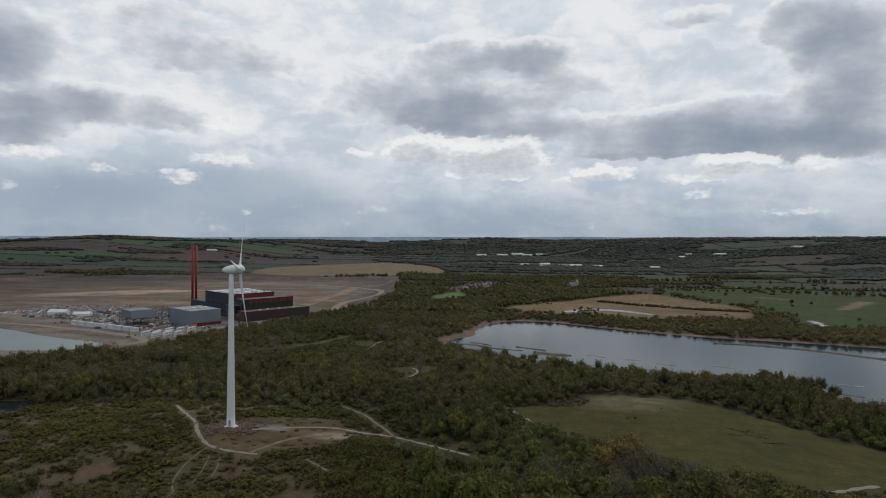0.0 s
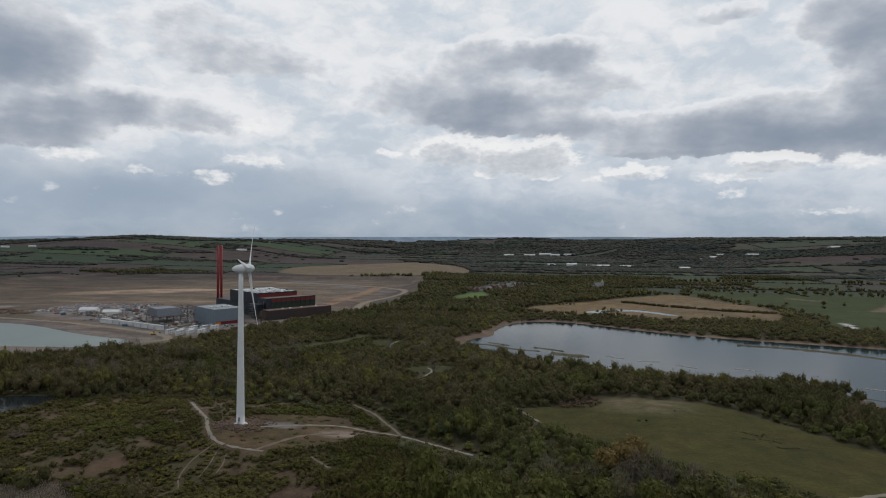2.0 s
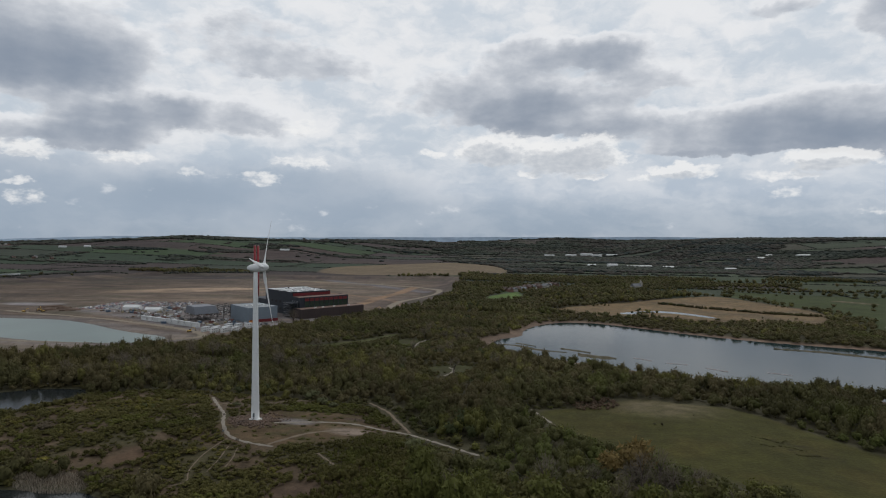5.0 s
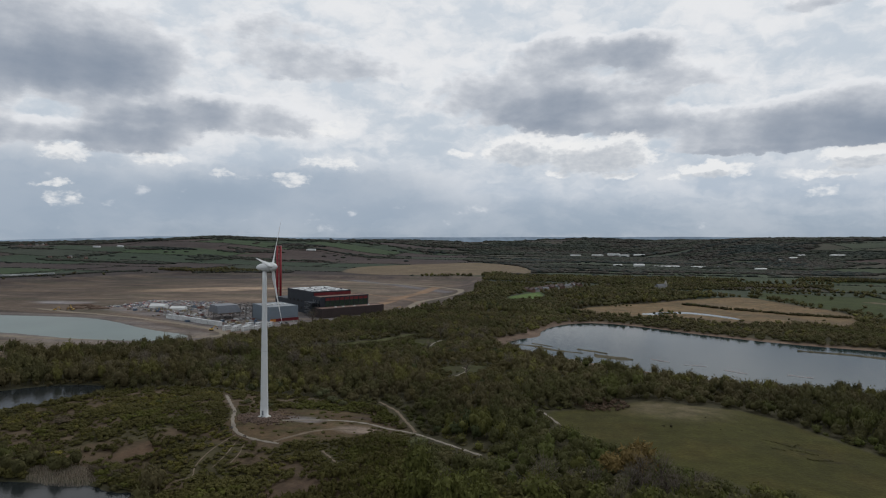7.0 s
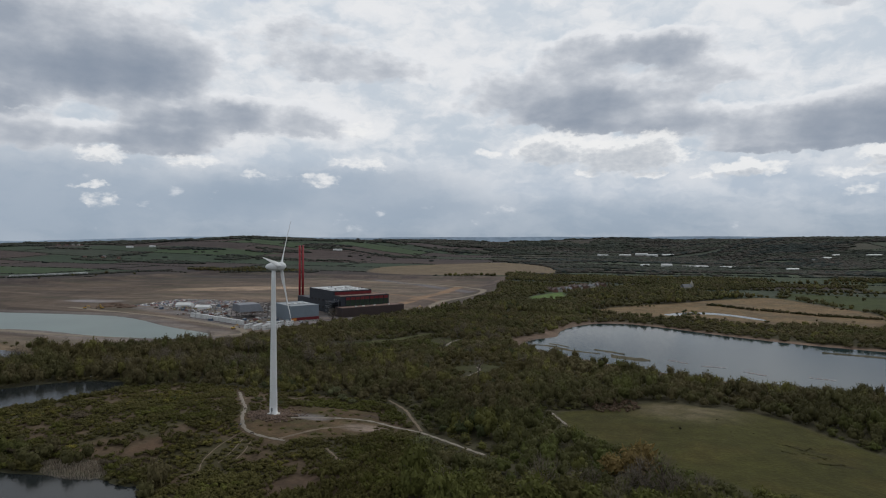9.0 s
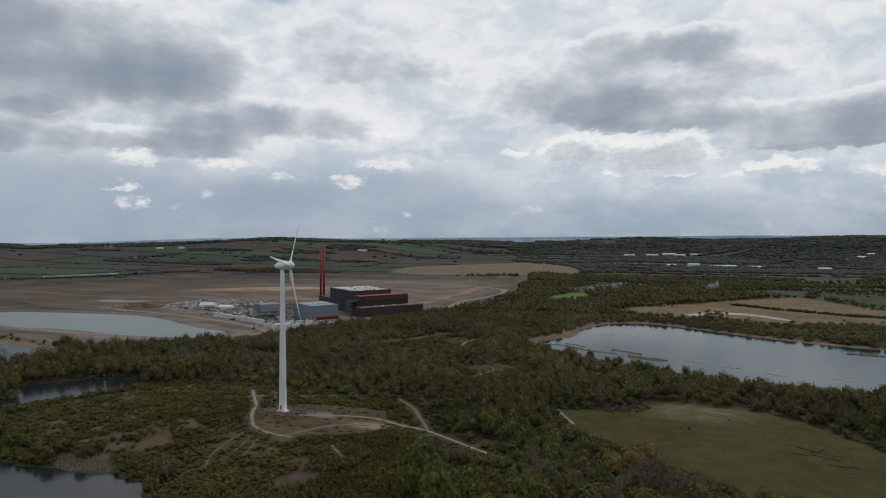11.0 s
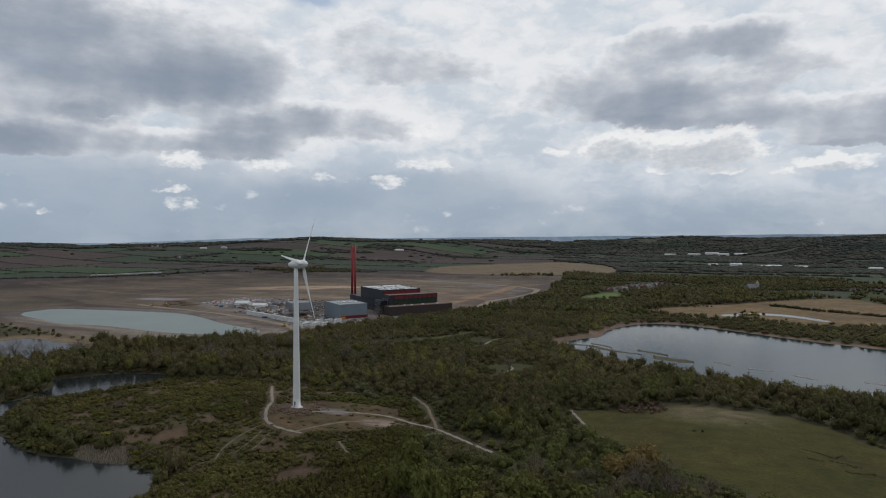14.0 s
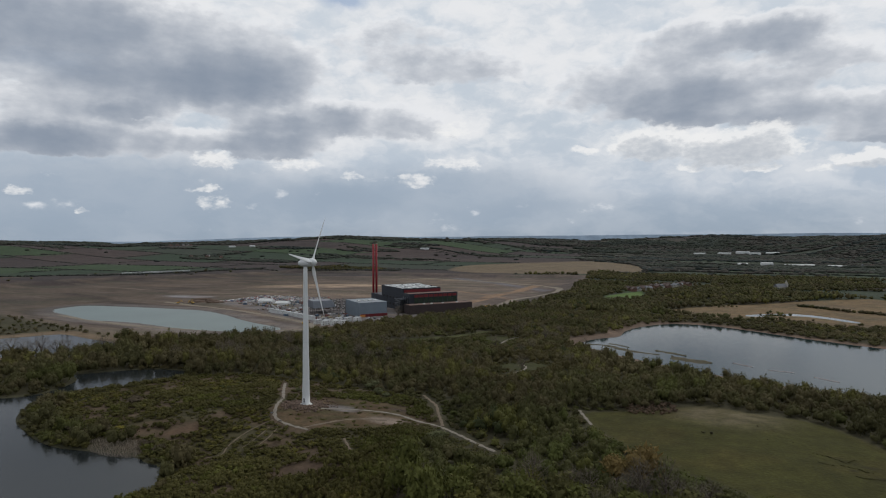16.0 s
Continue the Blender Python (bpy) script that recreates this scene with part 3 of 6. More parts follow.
def wooded(x, y):
    """How likely a tree stands here."""
    r, b = np.hypot(x, y), x / np.maximum(y, 1)
    p = np.full(x.shape, 0.93)
    key, edge = cells(x, y)
    farm = step(1000, 1250, r) * step(-0.02, -0.12, b)
    middle = (r > 1250) & (b + 0.07 * ripple(x, y, 420, 22) >= -0.10)
    p = np.where(farm > 0.5, np.where(edge < 0, 0.75, np.where(((key > 0.84) & (ripple(x, y, 160, 11) > -0.1)) | (ripple(x * 0.45, y * 1.3, 130, 64) > 0.62), 0.85, 0.004)), p)
    p = np.where(middle, np.where((ripple(x * 0.5, y * 1.5, 150, 12) > 0.02) | (edge < 6), 0.9, 0.008), p)
    p = np.where((r > 2650) & (b > -0.02), np.where(ripple(x * 0.5, y * 1.5, 260, 13) > -0.38, 0.97, 0.01), p)
    p = np.where((r > 3350) & (r < 4000) & (b < 0.02) & (ripple(x * 0.6, y, 170, 14) + 1.6 * np.exp(-((b + 0.54) / 0.07) ** 2) > -0.12), 0.93, p)
    p = np.where(inside(REEDS, x, y) < 0, np.where(ripple(x, y, 45, 15) > 0.82, 0.7, 0.004), p)
    for poly, keep in ((GREENS, 0.004), (GREENS_FAR, 0.01), (LAWN, 0.0), (TAN, 0.0), (PIT, 0.0)):
        p = np.where(inside(poly, x, y) < 3, keep, p)
    p = np.where((inside(GREENS, x, y) > -9) & (inside(GREENS, x, y) < 10), 0.5, p)
    for poly, gap in ((LAKE, 6), (POND, 2), (PITLAKE, 5), (POND_FAR, 3), (MERE, 3), (MEADOW, 2.5), (PAD, 3), (GLADE, -3), (GLADE_B, -2), (GLADE_C, -3), (MUD, 1)):
        p = np.where(inside(poly, x, y) < gap, 0.0, p)
    p = np.where((inside(LAKE, x, y) < 24) & (y < 620) & (x > 20), 0.0, p)
    p = np.where((inside(POINT, x, y) < 0) & (inside(LAKE, x, y) > 1.5), 0.95, p)
    p = np.where((inside(LAKE, x, y) < 14) & (y < 720) & (x < 70), 0.0, p)
    p = np.where(along([(10, 1195), (70, 1285), (120, 1370)], x, y) < 26, 0.10, p)
    p = np.where(np.hypot(x - 213, (y - 925) * 0.9) < 20, 0.9, p)
    for line, gap in ((STRIP, 4.5), (LOOP, 2.5), (DRIVE, 3.5), (BRANCH, 3.0), (WOODPATH, 3), (RIDE, 3), (FIELDPATH, 2.2), (DIPPATH, 4), (LOWER, 2.2), (FIELDEND, 3)):
        p = np.where(along(line, x, y) < gap, 0.0, p)
    return p


xs = np.arange(-330, 331, 3.0)
tail = 330 + np.cumsum(3.0 * 1.03 ** np.arange(1, 134))
xs = np.concatenate([-tail[::-1], xs, tail])
ys = [-400.0]
while ys[-1] < 4720:
    ys.append(ys[-1] + (25 if ys[-1] < 140 else max(2.4, 0.009 * ys[-1])))
ys = np.array(ys)
GX, GY = np.meshgrid(xs, ys)
gx, gy = GX.ravel(), GY.ravel()
gz = land(gx, gy)
cover = np.empty((gx.size, 3))
cover[:] = (0.046, 0.042, 0.022)


def paint(weight, color):
    weight = np.clip(weight, 0, 1)[:, None]
    cover[:] = cover * (1 - weight) + np.array(color) * weight


key, edge = cells(gx, gy)
r_all, b_all = np.hypot(gx, gy), gx / np.maximum(gy, 1)
farm = step(1000, 1250, r_all)
for low, high, color in ((0.0, 0.22, (0.028, 0.041, 0.024)), (0.22, 0.44, (0.043, 0.034, 0.030)), (0.44, 0.56, (0.034, 0.052, 0.024)), (0.56, 0.76, (0.050, 0.038, 0.032)), (0.76, 0.92, (0.033, 0.040, 0.027)), (0.92, 1.01, (0.080, 0.062, 0.042))):
    paint(farm * ((key >= low) & (key < high)), color)
paint(step(900, 1100, r_all) * (b_all + 0.07 * ripple(gx, gy, 420, 22) > -0.10) * step(0.1, -0.05, ripple(gx * 0.5, gy * 1.5, 150, 12)) * 0.6, (0.040, 0.047, 0.028))
scrub = inside(SCRUB, gx, gy)
paint(step(4, -4, scrub), (0.070, 0.051, 0.030))
for px_, py_, pr_ in ((-152, 272, 20), (-95, 258, 13), (-178, 262, 12)):
    paint(step(pr_, pr_ * 0.4, np.hypot(gx - px_, (gy - py_) * 1.3)) * step(-0.4, 0.3, ripple(gx, gy, 7, 58)), (0.085, 0.056, 0.033))
paint(step(4, -4, scrub) * step(-0.1, 0.5, ripple(gx, gy, 17, 30)), (0.050, 0.044, 0.021))
meadow = inside(MEADOW, gx, gy)
paint(step(2, -2, meadow), (0.039, 0.0375, 0.0092))
paint(step(2, -2, meadow) * step(-0.1, 0.7, ripple(gx, gy, 32, 31)) * 0.7, (0.044, 0.0405, 0.0110))
paint(step(2, -2, meadow) * step(0.0, 0.6, ripple(gx * 0.5, gy, 9, 37)) * 0.25, (0.033, 0.034, 0.008))
paint(step(2, -2, meadow) * step(0.1, 0.7, ripple(gx, gy, 14, 39)) * 0.45, (0.052, 0.042, 0.0110))
paint(step(2, -2, meadow) * step(46, 12, np.hypot(gx - 118, (gy - 390) * 1.2)) * (0.55 + 0.45 * step(-0.2, 0.4, ripple(gx, gy, 5, 47))), (0.098, 0.082, 0.044))
for rut in ([(158, 331), (168, 326), (182, 322)], [(161, 318), (173, 309), (180, 306)], [(150, 322), (158, 319)]):
    paint(step(2.2, 0.6, along(rut, gx, gy)) * step(-0.3, 0.3, ripple(gx, gy, 2.6, 48)) * 0.8, (0.020, 0.018, 0.008))
for poly in (GLADE, GLADE_B, GLADE_C):
    paint(step(4, -4, inside(poly, gx, gy)) * (0.55 + 0.45 * step(-0.4, 0.4, ripple(gx, gy, 6, 57))), (0.040, 0.042, 0.015))
paint(step(6, 3, along(STRIP, gx, gy)), (0.050, 0.053, 0.019))
paint(step(2, -2, inside(MUD, gx, gy)) * (0.75 + 0.5 * step(-0.3, 0.4, ripple(gx, gy, 4, 53))), (0.066, 0.045, 0.028))
pad = inside(PAD, gx, gy)
paint(step(5, -3, pad), (0.062, 0.043, 0.022))
paint(step(3, -6, pad) * step(-0.2, 0.5, ripple(gx, gy, 12, 32)), (0.092, 0.063, 0.034))
paint(step(3, -4, pad) * step(0.0, 0.5, ripple(gx, gy, 5, 49)) * 0.7, (0.050, 0.044, 0.019))
paint(step(4, 1, np.hypot((gx + 58) * 0.35, gy - 341)), (0.050, 0.036, 0.026))
paint(step(9, 4, np.hypot((gx + 88) * 0.6, (gy - 327) * 1.2)), (0.125, 0.112, 0.098))
paint(step(9, 4, np.hypot((gx + 55) * 0.6, (gy - 318))), (0.165, 0.130, 0.095))
pit = inside(PIT, gx, gy)
inpit = step(20, -25, pit)
paint(step(200, 150, pit) * (gy > 1000) * (gx < -300), (0.040, 0.033, 0.029))
paint(inpit, (0.150, 0.118, 0.082))
paint(step(-170, -20, pit) * inpit * (gy > 950), (0.082, 0.066, 0.053))
paint(step(-150, -20, pit) * inpit * (gy > 1000) * step(0.1, 0.6, ripple(gx * 1.6, gy * 0.5, 26, 51)) * 0.7, (0.135, 0.108, 0.080))
paint(inpit * step(0.0, 0.8, ripple(gx, gy * 3.2, 130, 33)), (0.098, 0.080, 0.060))
paint(inpit * step(0.2, 0.9, ripple(gx + 0.4 * gy, gy * 4.0, 170, 34)) * 0.8, (0.185, 0.142, 0.092))
paint(inpit * step(-0.1, 0.8, ripple(gx, gy * 4, 90, 35)) * 0.6, (0.078, 0.080, 0.050))
# sandy strip of the pit floor, its patch of sun painted into the colour
paint(inpit * step(1.0, 0.25, ((gx + 610) / 170) ** 2 + ((gy - 1190 - 0.45 * (gx + 610)) / 62) ** 2), (0.34, 0.26, 0.165))
paint(inpit * step(7, 2, along([(-790, 790), (-700, 776), (-560, 782), (-500, 752), (-430, 706), (-360, 676)], gx, gy) - 9), (0.055, 0.041, 0.032))
paint(inpit * step(4, 1, along([(-1100, 1020), (-900, 985), (-760, 960), (-640, 1000), (-520, 1020), (-380, 1040), (-240, 1010)], gx, gy) - 4), (0.22, 0.175, 0.12))
paint(inpit * step(5, 1, along([(-1000, 880), (-880, 850), (-780, 800), (-700, 790)], gx, gy) - 6), (0.085, 0.068, 0.05))
paint(inpit * step(5, 1, along([(-760, 640), (-690, 600), (-600, 590), (-520, 586)], gx, gy) - 6), (0.085, 0.070, 0.052))
paint(inpit * step(1.0, 0.3, ((gx + 730) / 60) ** 2 + ((gy - 915) / 26) ** 2), (0.36, 0.35, 0.32))
paint(inpit * step(9, 4, along([(-420, 1500), (-290, 1390), (-190, 1285), (-150, 1240)], gx, gy) - 8), (0.13, 0.125, 0.12))
yard = inside([(-620, 850), (-610, 975), (-520, 975), (-400, 960), (-300, 900), (-190, 900), (-215, 800), (-285, 690), (-360, 700), (-480, 780)], gx, gy)
paint(step(6, -6, yard), (0.155, 0.145, 0.128))
paint(step(38, 14, inside(PITLAKE, gx, gy)) * inpit, (0.165, 0.148, 0.122))
paint(step(9, 2, inside(PITLAKE, gx, gy)), (0.15, 0.14, 0.12))
paint(step(7, 2, along([(-234, 963), (-218, 1045), (-210, 1127), (-197, 1212), (-187, 1351)], gx, gy) - 7) * (0.6 + 0.4 * step(-0.3, 0.4, ripple(gx, gy, 16, 59))), (0.25, 0.165, 0.092))
paint(inpit * step(5, 1, along([(-330, 1180), (-240, 1120), (-175, 1060), (-150, 1000)], gx, gy) - 4), (0.24, 0.165, 0.10))
cover[:] *= (1 - 0.12 * inpit)[:, None]
paint(inpit * step(0.15, 0.7, ripple(gx, gy * 2.2, 34, 71)) * 0.55, (0.070, 0.057, 0.046))
paint(inpit * step(0.25, 0.8, ripple(gx * 1.3, gy * 2.6, 47, 72)) * 0.55, (0.165, 0.135, 0.098))
paint(inpit * step(-60, -25, pit) * step(5, -12, pit) * (gy > 980) * step(-0.2, 0.5, ripple(gx * 2.0, gy * 0.6, 30, 73)) * 0.8, (0.055, 0.045, 0.040))
cover[:, 1] *= 1 - 0.04 * inpit
cover[:, 2] *= 1 - 0.03 * inpit
reeds = inside(REEDS, gx, gy)
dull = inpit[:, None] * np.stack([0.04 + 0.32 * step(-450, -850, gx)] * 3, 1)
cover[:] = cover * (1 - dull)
paint(inpit * step(1.0, 0.55, ((gx + 770) / 190) ** 2 + ((gy - 1500 - 0.1 * (gx + 770)) / 60) ** 2) * (0.5 + 0.5 * step(-0.3, 0.3, ripple(gx, gy * 2, 30, 55))), (0.040, 0.035, 0.033))
paint(step(5, -5, reeds), (0.135, 0.094, 0.048))
paint(step(5, -5, reeds) * step(0.1, 0.7, ripple(gx, gy, 40, 36)) * 0.6, (0.085, 0.066, 0.040))
paint(step(5, -5, reeds) * step(0.2, 0.75, ripple(gx, gy, 7, 38)) * 0.5, (0.075, 0.070, 0.036))
for poly, color in ((GREENS, (0.034, 0.044, 0.014)), (GREENS_FAR, (0.036, 0.045, 0.021)), (LAWN, (0.072, 0.110, 0.030)), (TAN, (0.120, 0.092, 0.055))):
    paint(step(5, -5, inside(poly, gx, gy)), color)
paint(step(3, -3, inside([(604, 966), (626, 966), (748, 1086), (722, 1098)], gx, gy)), (0.125, 0.095, 0.062))
paint(step(10, 4, along([(579, 1150), (616, 1114)], gx, gy)), (0.115, 0.09, 0.058))
paint(step(3, 1, along([(488, 826), (466, 760)], gx, gy) - 2), (0.42, 0.41, 0.38))
lake = inside(LAKE, gx, gy)
paint(step(13, 6, lake), (0.125, 0.088, 0.060))
paint(step(24, 14, lake) * (gy > 600) * (gx < 80), (0.118, 0.085, 0.058))
paint(step(5, 2, inside(POND, gx, gy)), (0.040, 0.038, 0.020))
paint(step(30, 10, inside(POND_FAR, gx, gy)) * (gx < -400), (0.135, 0.100, 0.060))
cover[:, 2] *= 1.10
ny, nx = GX.shape
idx = np.arange(nx * ny).reshape(ny, nx)
quads = np.stack([idx[:-1, :-1], idx[:-1, 1:], idx[1:, 1:], idx[1:, :-1]], -1).reshape(-1, 4)


def numpy_mesh(name, co, faces, mat, colors=None, attribute="cover"):
    me = bpy.data.meshes.new(name)
    k = faces.shape[1]
    me.vertices.add(len(co))
    me.vertices.foreach_set("co", np.ascontiguousarray(co, np.float32).ravel())
    me.loops.add(faces.size)
    me.loops.foreach_set("vertex_index", np.ascontiguousarray(faces, np.int32).ravel())
    me.polygons.add(len(faces))
    me.polygons.foreach_set("loop_start", np.arange(0, faces.size, k, dtype=np.int32))
    me.polygons.foreach_set("loop_total", np.full(len(faces), k, np.int32))
    me.update(calc_edges=True)
    if colors is not None:
        at = me.attributes.new(attribute, "FLOAT_COLOR", "POINT")
        at.data.foreach_set("color", np.concatenate([colors, np.ones((len(co), 1))], 1).astype(np.float32).ravel())
    me.materials.append(mat)
    return me


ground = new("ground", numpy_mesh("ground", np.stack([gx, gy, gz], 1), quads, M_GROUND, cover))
smooth(ground)
tagged(ground, "rolling spring farmland, scrub and clay ground", "ground", kind="structure")


def sheet(name, poly, z, mat, label, category="water"):
    bm = bmesh.new()
    bm.faces.new([bm.verts.new((x, y, z)) for x, y in poly])
    bmesh.ops.triangulate(bm, faces=bm.faces[:])
    ob = part(name, bm, mat, None)
    return tagged(ob, label, category, kind="structure")


def grown(poly, by):
    cx, cy = sum(p[0] for p in poly) / len(poly), sum(p[1] for p in poly) / len(poly)
    return [(x + by * (x - cx) / math.hypot(x - cx, y - cy), y + by * (y - cy) / math.hypot(x - cx, y - cy)) for x, y in poly]


sheet("water_lake", grown(LAKE, 3), LAKE_Z, M_LAKE, "wide grey lake reflecting the cloudy sky")
sheet("water_pond", grown(POND, 2), POND_Z, M_POND, "dark still pond among bushes and reeds")
sheet("water_pit_lake", grown(PITLAKE, 3), PITLAKE_Z, M_MILK, "milky grey-green water in the clay pit")
sheet("water_far_pond", grown(POND_FAR, 2), -6.6, M_PALEWATER, "pale pond behind a row of bare trees")
sheet("water_mere", grown(MERE, 2), -6.4, M_LAKE, "narrow open water among dry reed beds")
sheet("water_distant", [(1040, 1690), (1226, 1790), (1300, 1760), (1128, 1640)], -2.0, M_LAKE, "strip of distant water beyond the hedges")


def ribbon(name, line, width, mat, label, lift=0.12, kind="structure"):
    """A path laid on the ground, a little proud, with ragged edges."""
    pts = np.array(line, float)
    seg = np.hypot(*np.diff(pts, axis=0).T)
    dist = np.concatenate([[0], np.cumsum(seg)])
    n = max(int(dist[-1] / 2.0), 4)
    s = np.linspace(0, dist[-1], n)
    px, py = np.interp(s, dist, pts[:, 0]), np.interp(s, dist, pts[:, 1])
    tx, ty = np.gradient(px), np.gradient(py)
    ln = np.hypot(tx, ty) + 1e-9
    wide = width * (1 + 0.25 * np.sin(s * 0.7 + width) + 0.15 * np.sin(s * 2.1)) / 2
    rows = []
    for k in (-1, -0.5, 0, 0.5, 1):
        qx, qy = px - ty / ln * wide * k, py + tx / ln * wide * k
        rows.append(np.stack([qx, qy, land(qx, qy) + (lift if abs(k) < 1 else lift * 0.4)], 1))
    co = np.stack(rows, 1).reshape(-1, 3)
    i = np.arange(n * 5).reshape(n, 5)
    f = np.stack([i[:-1, :-1], i[:-1, 1:], i[1:, 1:], i[1:, :-1]], -1).reshape(-1, 4)
    ob = smooth(new(name, numpy_mesh(name, co, f, mat)))
    return tagged(ob, label, "path", kind=kind)


for line, width, mat, label in ((LOOP, 1.9, M_PATH, "pale gravel path looping round the turbine"), (DRIVE, 2.1, M_PATH, "pale gravel access drive to the turbine"), (BRANCH, 1.7, M_EARTH, "brown path between the trees"),
                                (UPPER, 1.2, M_EARTH, "narrow trodden path in the scrub"), (TRACK_A, 0.65, M_EARTH, "trodden earth track through gorse"), (TRACK_B, 0.65, M_EARTH, "trodden earth track through gorse"),
                                (TRACK_C, 0.65, M_EARTH, "trodden earth track through gorse"), (TRACK_D, 1.2, M_EARTH, "narrow trodden path in the scrub"), (LOWER, 2.4, M_PATH, "pale gravel path below the scrub slope"),
                                (WOODPATH, 1.8, M_PATH, "short pale path in a wood clearing"), (RIDE, 2.0, M_PATH, "pale bend of a woodland path"), (FIELDPATH, 1.6, M_PATH, "pale path at the meadow corner"), (FIELDEDGE, 0.7, M_EARTH, "narrow trodden path along the meadow edge"), (INNER, 2.2, M_EARTH, "worn earth path across the turbine mound"),
                                (FIELDEND, 2.4, M_PATH, "pale gravel path at the meadow foot"), (DIPPATH, 2.6, M_EARTH, "bare muddy track under leafless trees"),
                                (HAUL, 9.0, M_HAUL, "clay haul road beside the pit water"), (HAUL_FAR, 12.0, M_HAUL, "pale haul road across the clay pit")):
    ribbon("path", line, width, mat, label, 0.2 if width < 6 else 0.3)

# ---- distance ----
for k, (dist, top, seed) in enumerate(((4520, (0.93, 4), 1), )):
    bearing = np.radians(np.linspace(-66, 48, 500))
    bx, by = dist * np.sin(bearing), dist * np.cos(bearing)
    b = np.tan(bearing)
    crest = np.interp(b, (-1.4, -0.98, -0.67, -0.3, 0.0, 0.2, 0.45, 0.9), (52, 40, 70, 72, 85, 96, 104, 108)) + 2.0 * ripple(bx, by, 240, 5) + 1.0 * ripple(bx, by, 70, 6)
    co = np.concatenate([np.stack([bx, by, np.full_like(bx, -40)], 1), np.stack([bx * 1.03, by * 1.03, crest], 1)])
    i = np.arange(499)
    # M_FAR carries the haze over these hills in its colour
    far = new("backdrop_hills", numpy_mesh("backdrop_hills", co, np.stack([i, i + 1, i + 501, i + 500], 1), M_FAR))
    tagged(far, "line of distant hills with pale blue haze in their colour", "hills", kind="structure")

# ---- wind turbine ----
TX, TY = -108.7, 323.1
TZ = ground_at(TX, TY)
AXIS = math.degrees(math.atan2(0.172, 0.985))


def blade(length=33.0):
    """One lofted, twisted and tapered blade along +z, edge along y."""
    bm = bmesh.new()
    rings = []
    stations = ((0.0, 1.5, 1.0, 0), (1.6, 1.5, 1.0, 10), (3.2, 2.5, 0.55, 16), (5.5, 2.9, 0.36, 14), (9, 2.4, 0.27, 10), (14, 1.9, 0.22, 7), (20, 1.4, 0.19, 4), (26, 0.95, 0.17, 2), (30.5, 0.6, 0.15, 1), (32.6, 0.34, 0.14, 0), (33.0, 0.10, 0.14, 0))
    for z, chord, thick, twist in stations:
        ring = []
        ca, sa = math.cos(radians(twist + 4)), math.sin(radians(twist + 4))
        for i in range(14):
            a = 2 * math.pi * i / 14
            cx = 0.5 * math.cos(a) + (0.12 if thick < 0.9 else 0)
            taper = 1.0 if thick > 0.9 else (0.55 + 0.45 * (-math.cos(a)))
            px, py = chord * thick * 0.5 * math.sin(a) * taper, chord * cx
            ring.append(bm.verts.new((px * ca - py * sa + 0.0009 * z * z, px * sa + py * ca, z)))
        rings.append(ring)
    for low, high in zip(rings, rings[1:]):
        for i in range(14):
            bm.faces.new((low[i], low[(i + 1) % 14], high[(i + 1) % 14], high[i]))
    bm.faces.new(rings[-1])
    return bm


turbine = thing("wind_turbine", (TX, TY, TZ), "tall pale grey three-bladed wind turbine on a mound", "wind turbine")
HUB = 83.4 - TZ
tower_profile = [(2.45, 0.0), (2.45, 0.5), (2.16, 0.5)]
for f in np.linspace(0, 1, 15):
    zz = 0.5 + f * (HUB - 2.6)
    rr = 2.15 - 1.05 * f
    tower_profile.append((rr, zz))
tower_ob = smooth(part("tower", lathe(tower_profile[2:], 40), M_WHITE, turbine))
part("base_ring", lathe(tower_profile[:2], 40), M_WHITE, tower_ob)
for f in (0.2, 0.45, 0.72):
    rr, zz = 2.15 - 1.05 * f, 0.5 + f * (HUB - 2.6)
    part("flange", lathe([(rr + 0.012, zz - 0.05), (rr + 0.012, zz + 0.05)], 40), M_PALE, tower_ob, "thin seam between tower sections")
bm = bmesh.new()
add_box(bm, -0.5, 0.5, -2.26, -2.05, 1.9, 4.1, 0.03)
part("door", bm, M_STEEL, turbine, "grey steel tower door")
bm = bmesh.new()
for k in range(9):
    add_box(bm, -0.6, 0.6, -2.6 - 0.28 * (8 - k), -2.32 - 0.28 * (8 - k), 0.2 * k + 0.12, 0.2 * k + 0.18)
for sx_ in (-0.6, 0.6):
    add_rod(bm, (sx_, -5.0, 1.0), (sx_, -2.4, 2.8), 0.04, sides=6)
    add_rod(bm, (sx_, -5.0, 0.1), (sx_, -5.0, 1.0), 0.04, sides=6)
part("stairs", bm, M_STEEL, turbine, "galvanised access stairs")
smooth(part("foundation", lathe([(4.6, -0.6), (4.6, 0.12), (4.2, 0.3), (2.3, 0.42)], 36), M_CONCRETE, turbine, "round concrete base"))
bm = lathe([(0.05, -4.6), (0.75, -4.3), (1.35, -3.6), (1.85, -2.4), (2.2, -1.0), (2.42, 0.6), (2.5, 1.8), (2.5, 2.5)], 28)
bmesh.ops.rotate(bm, verts=bm.verts, cent=(0, 0, 0), matrix=Matrix.Rotation(radians(90), 3, "Y"))
nacelle = smooth(part("nacelle", bm, M_WHITE, turbine, "egg-shaped white nacelle"))
nacelle.matrix_basis = pose(0, 0, HUB, 0, -3, AXIS)
bm = lathe([(0.35, -1.5), (0.35, 0.0), (0.1, 0.1)], 8)
mast = part("wind_vane", bm, M_STEEL, nacelle)
mast.matrix_basis = pose(-2.6, 0, 2.6) @ Matrix.Diagonal((0.25, 0.25, 1, 1))
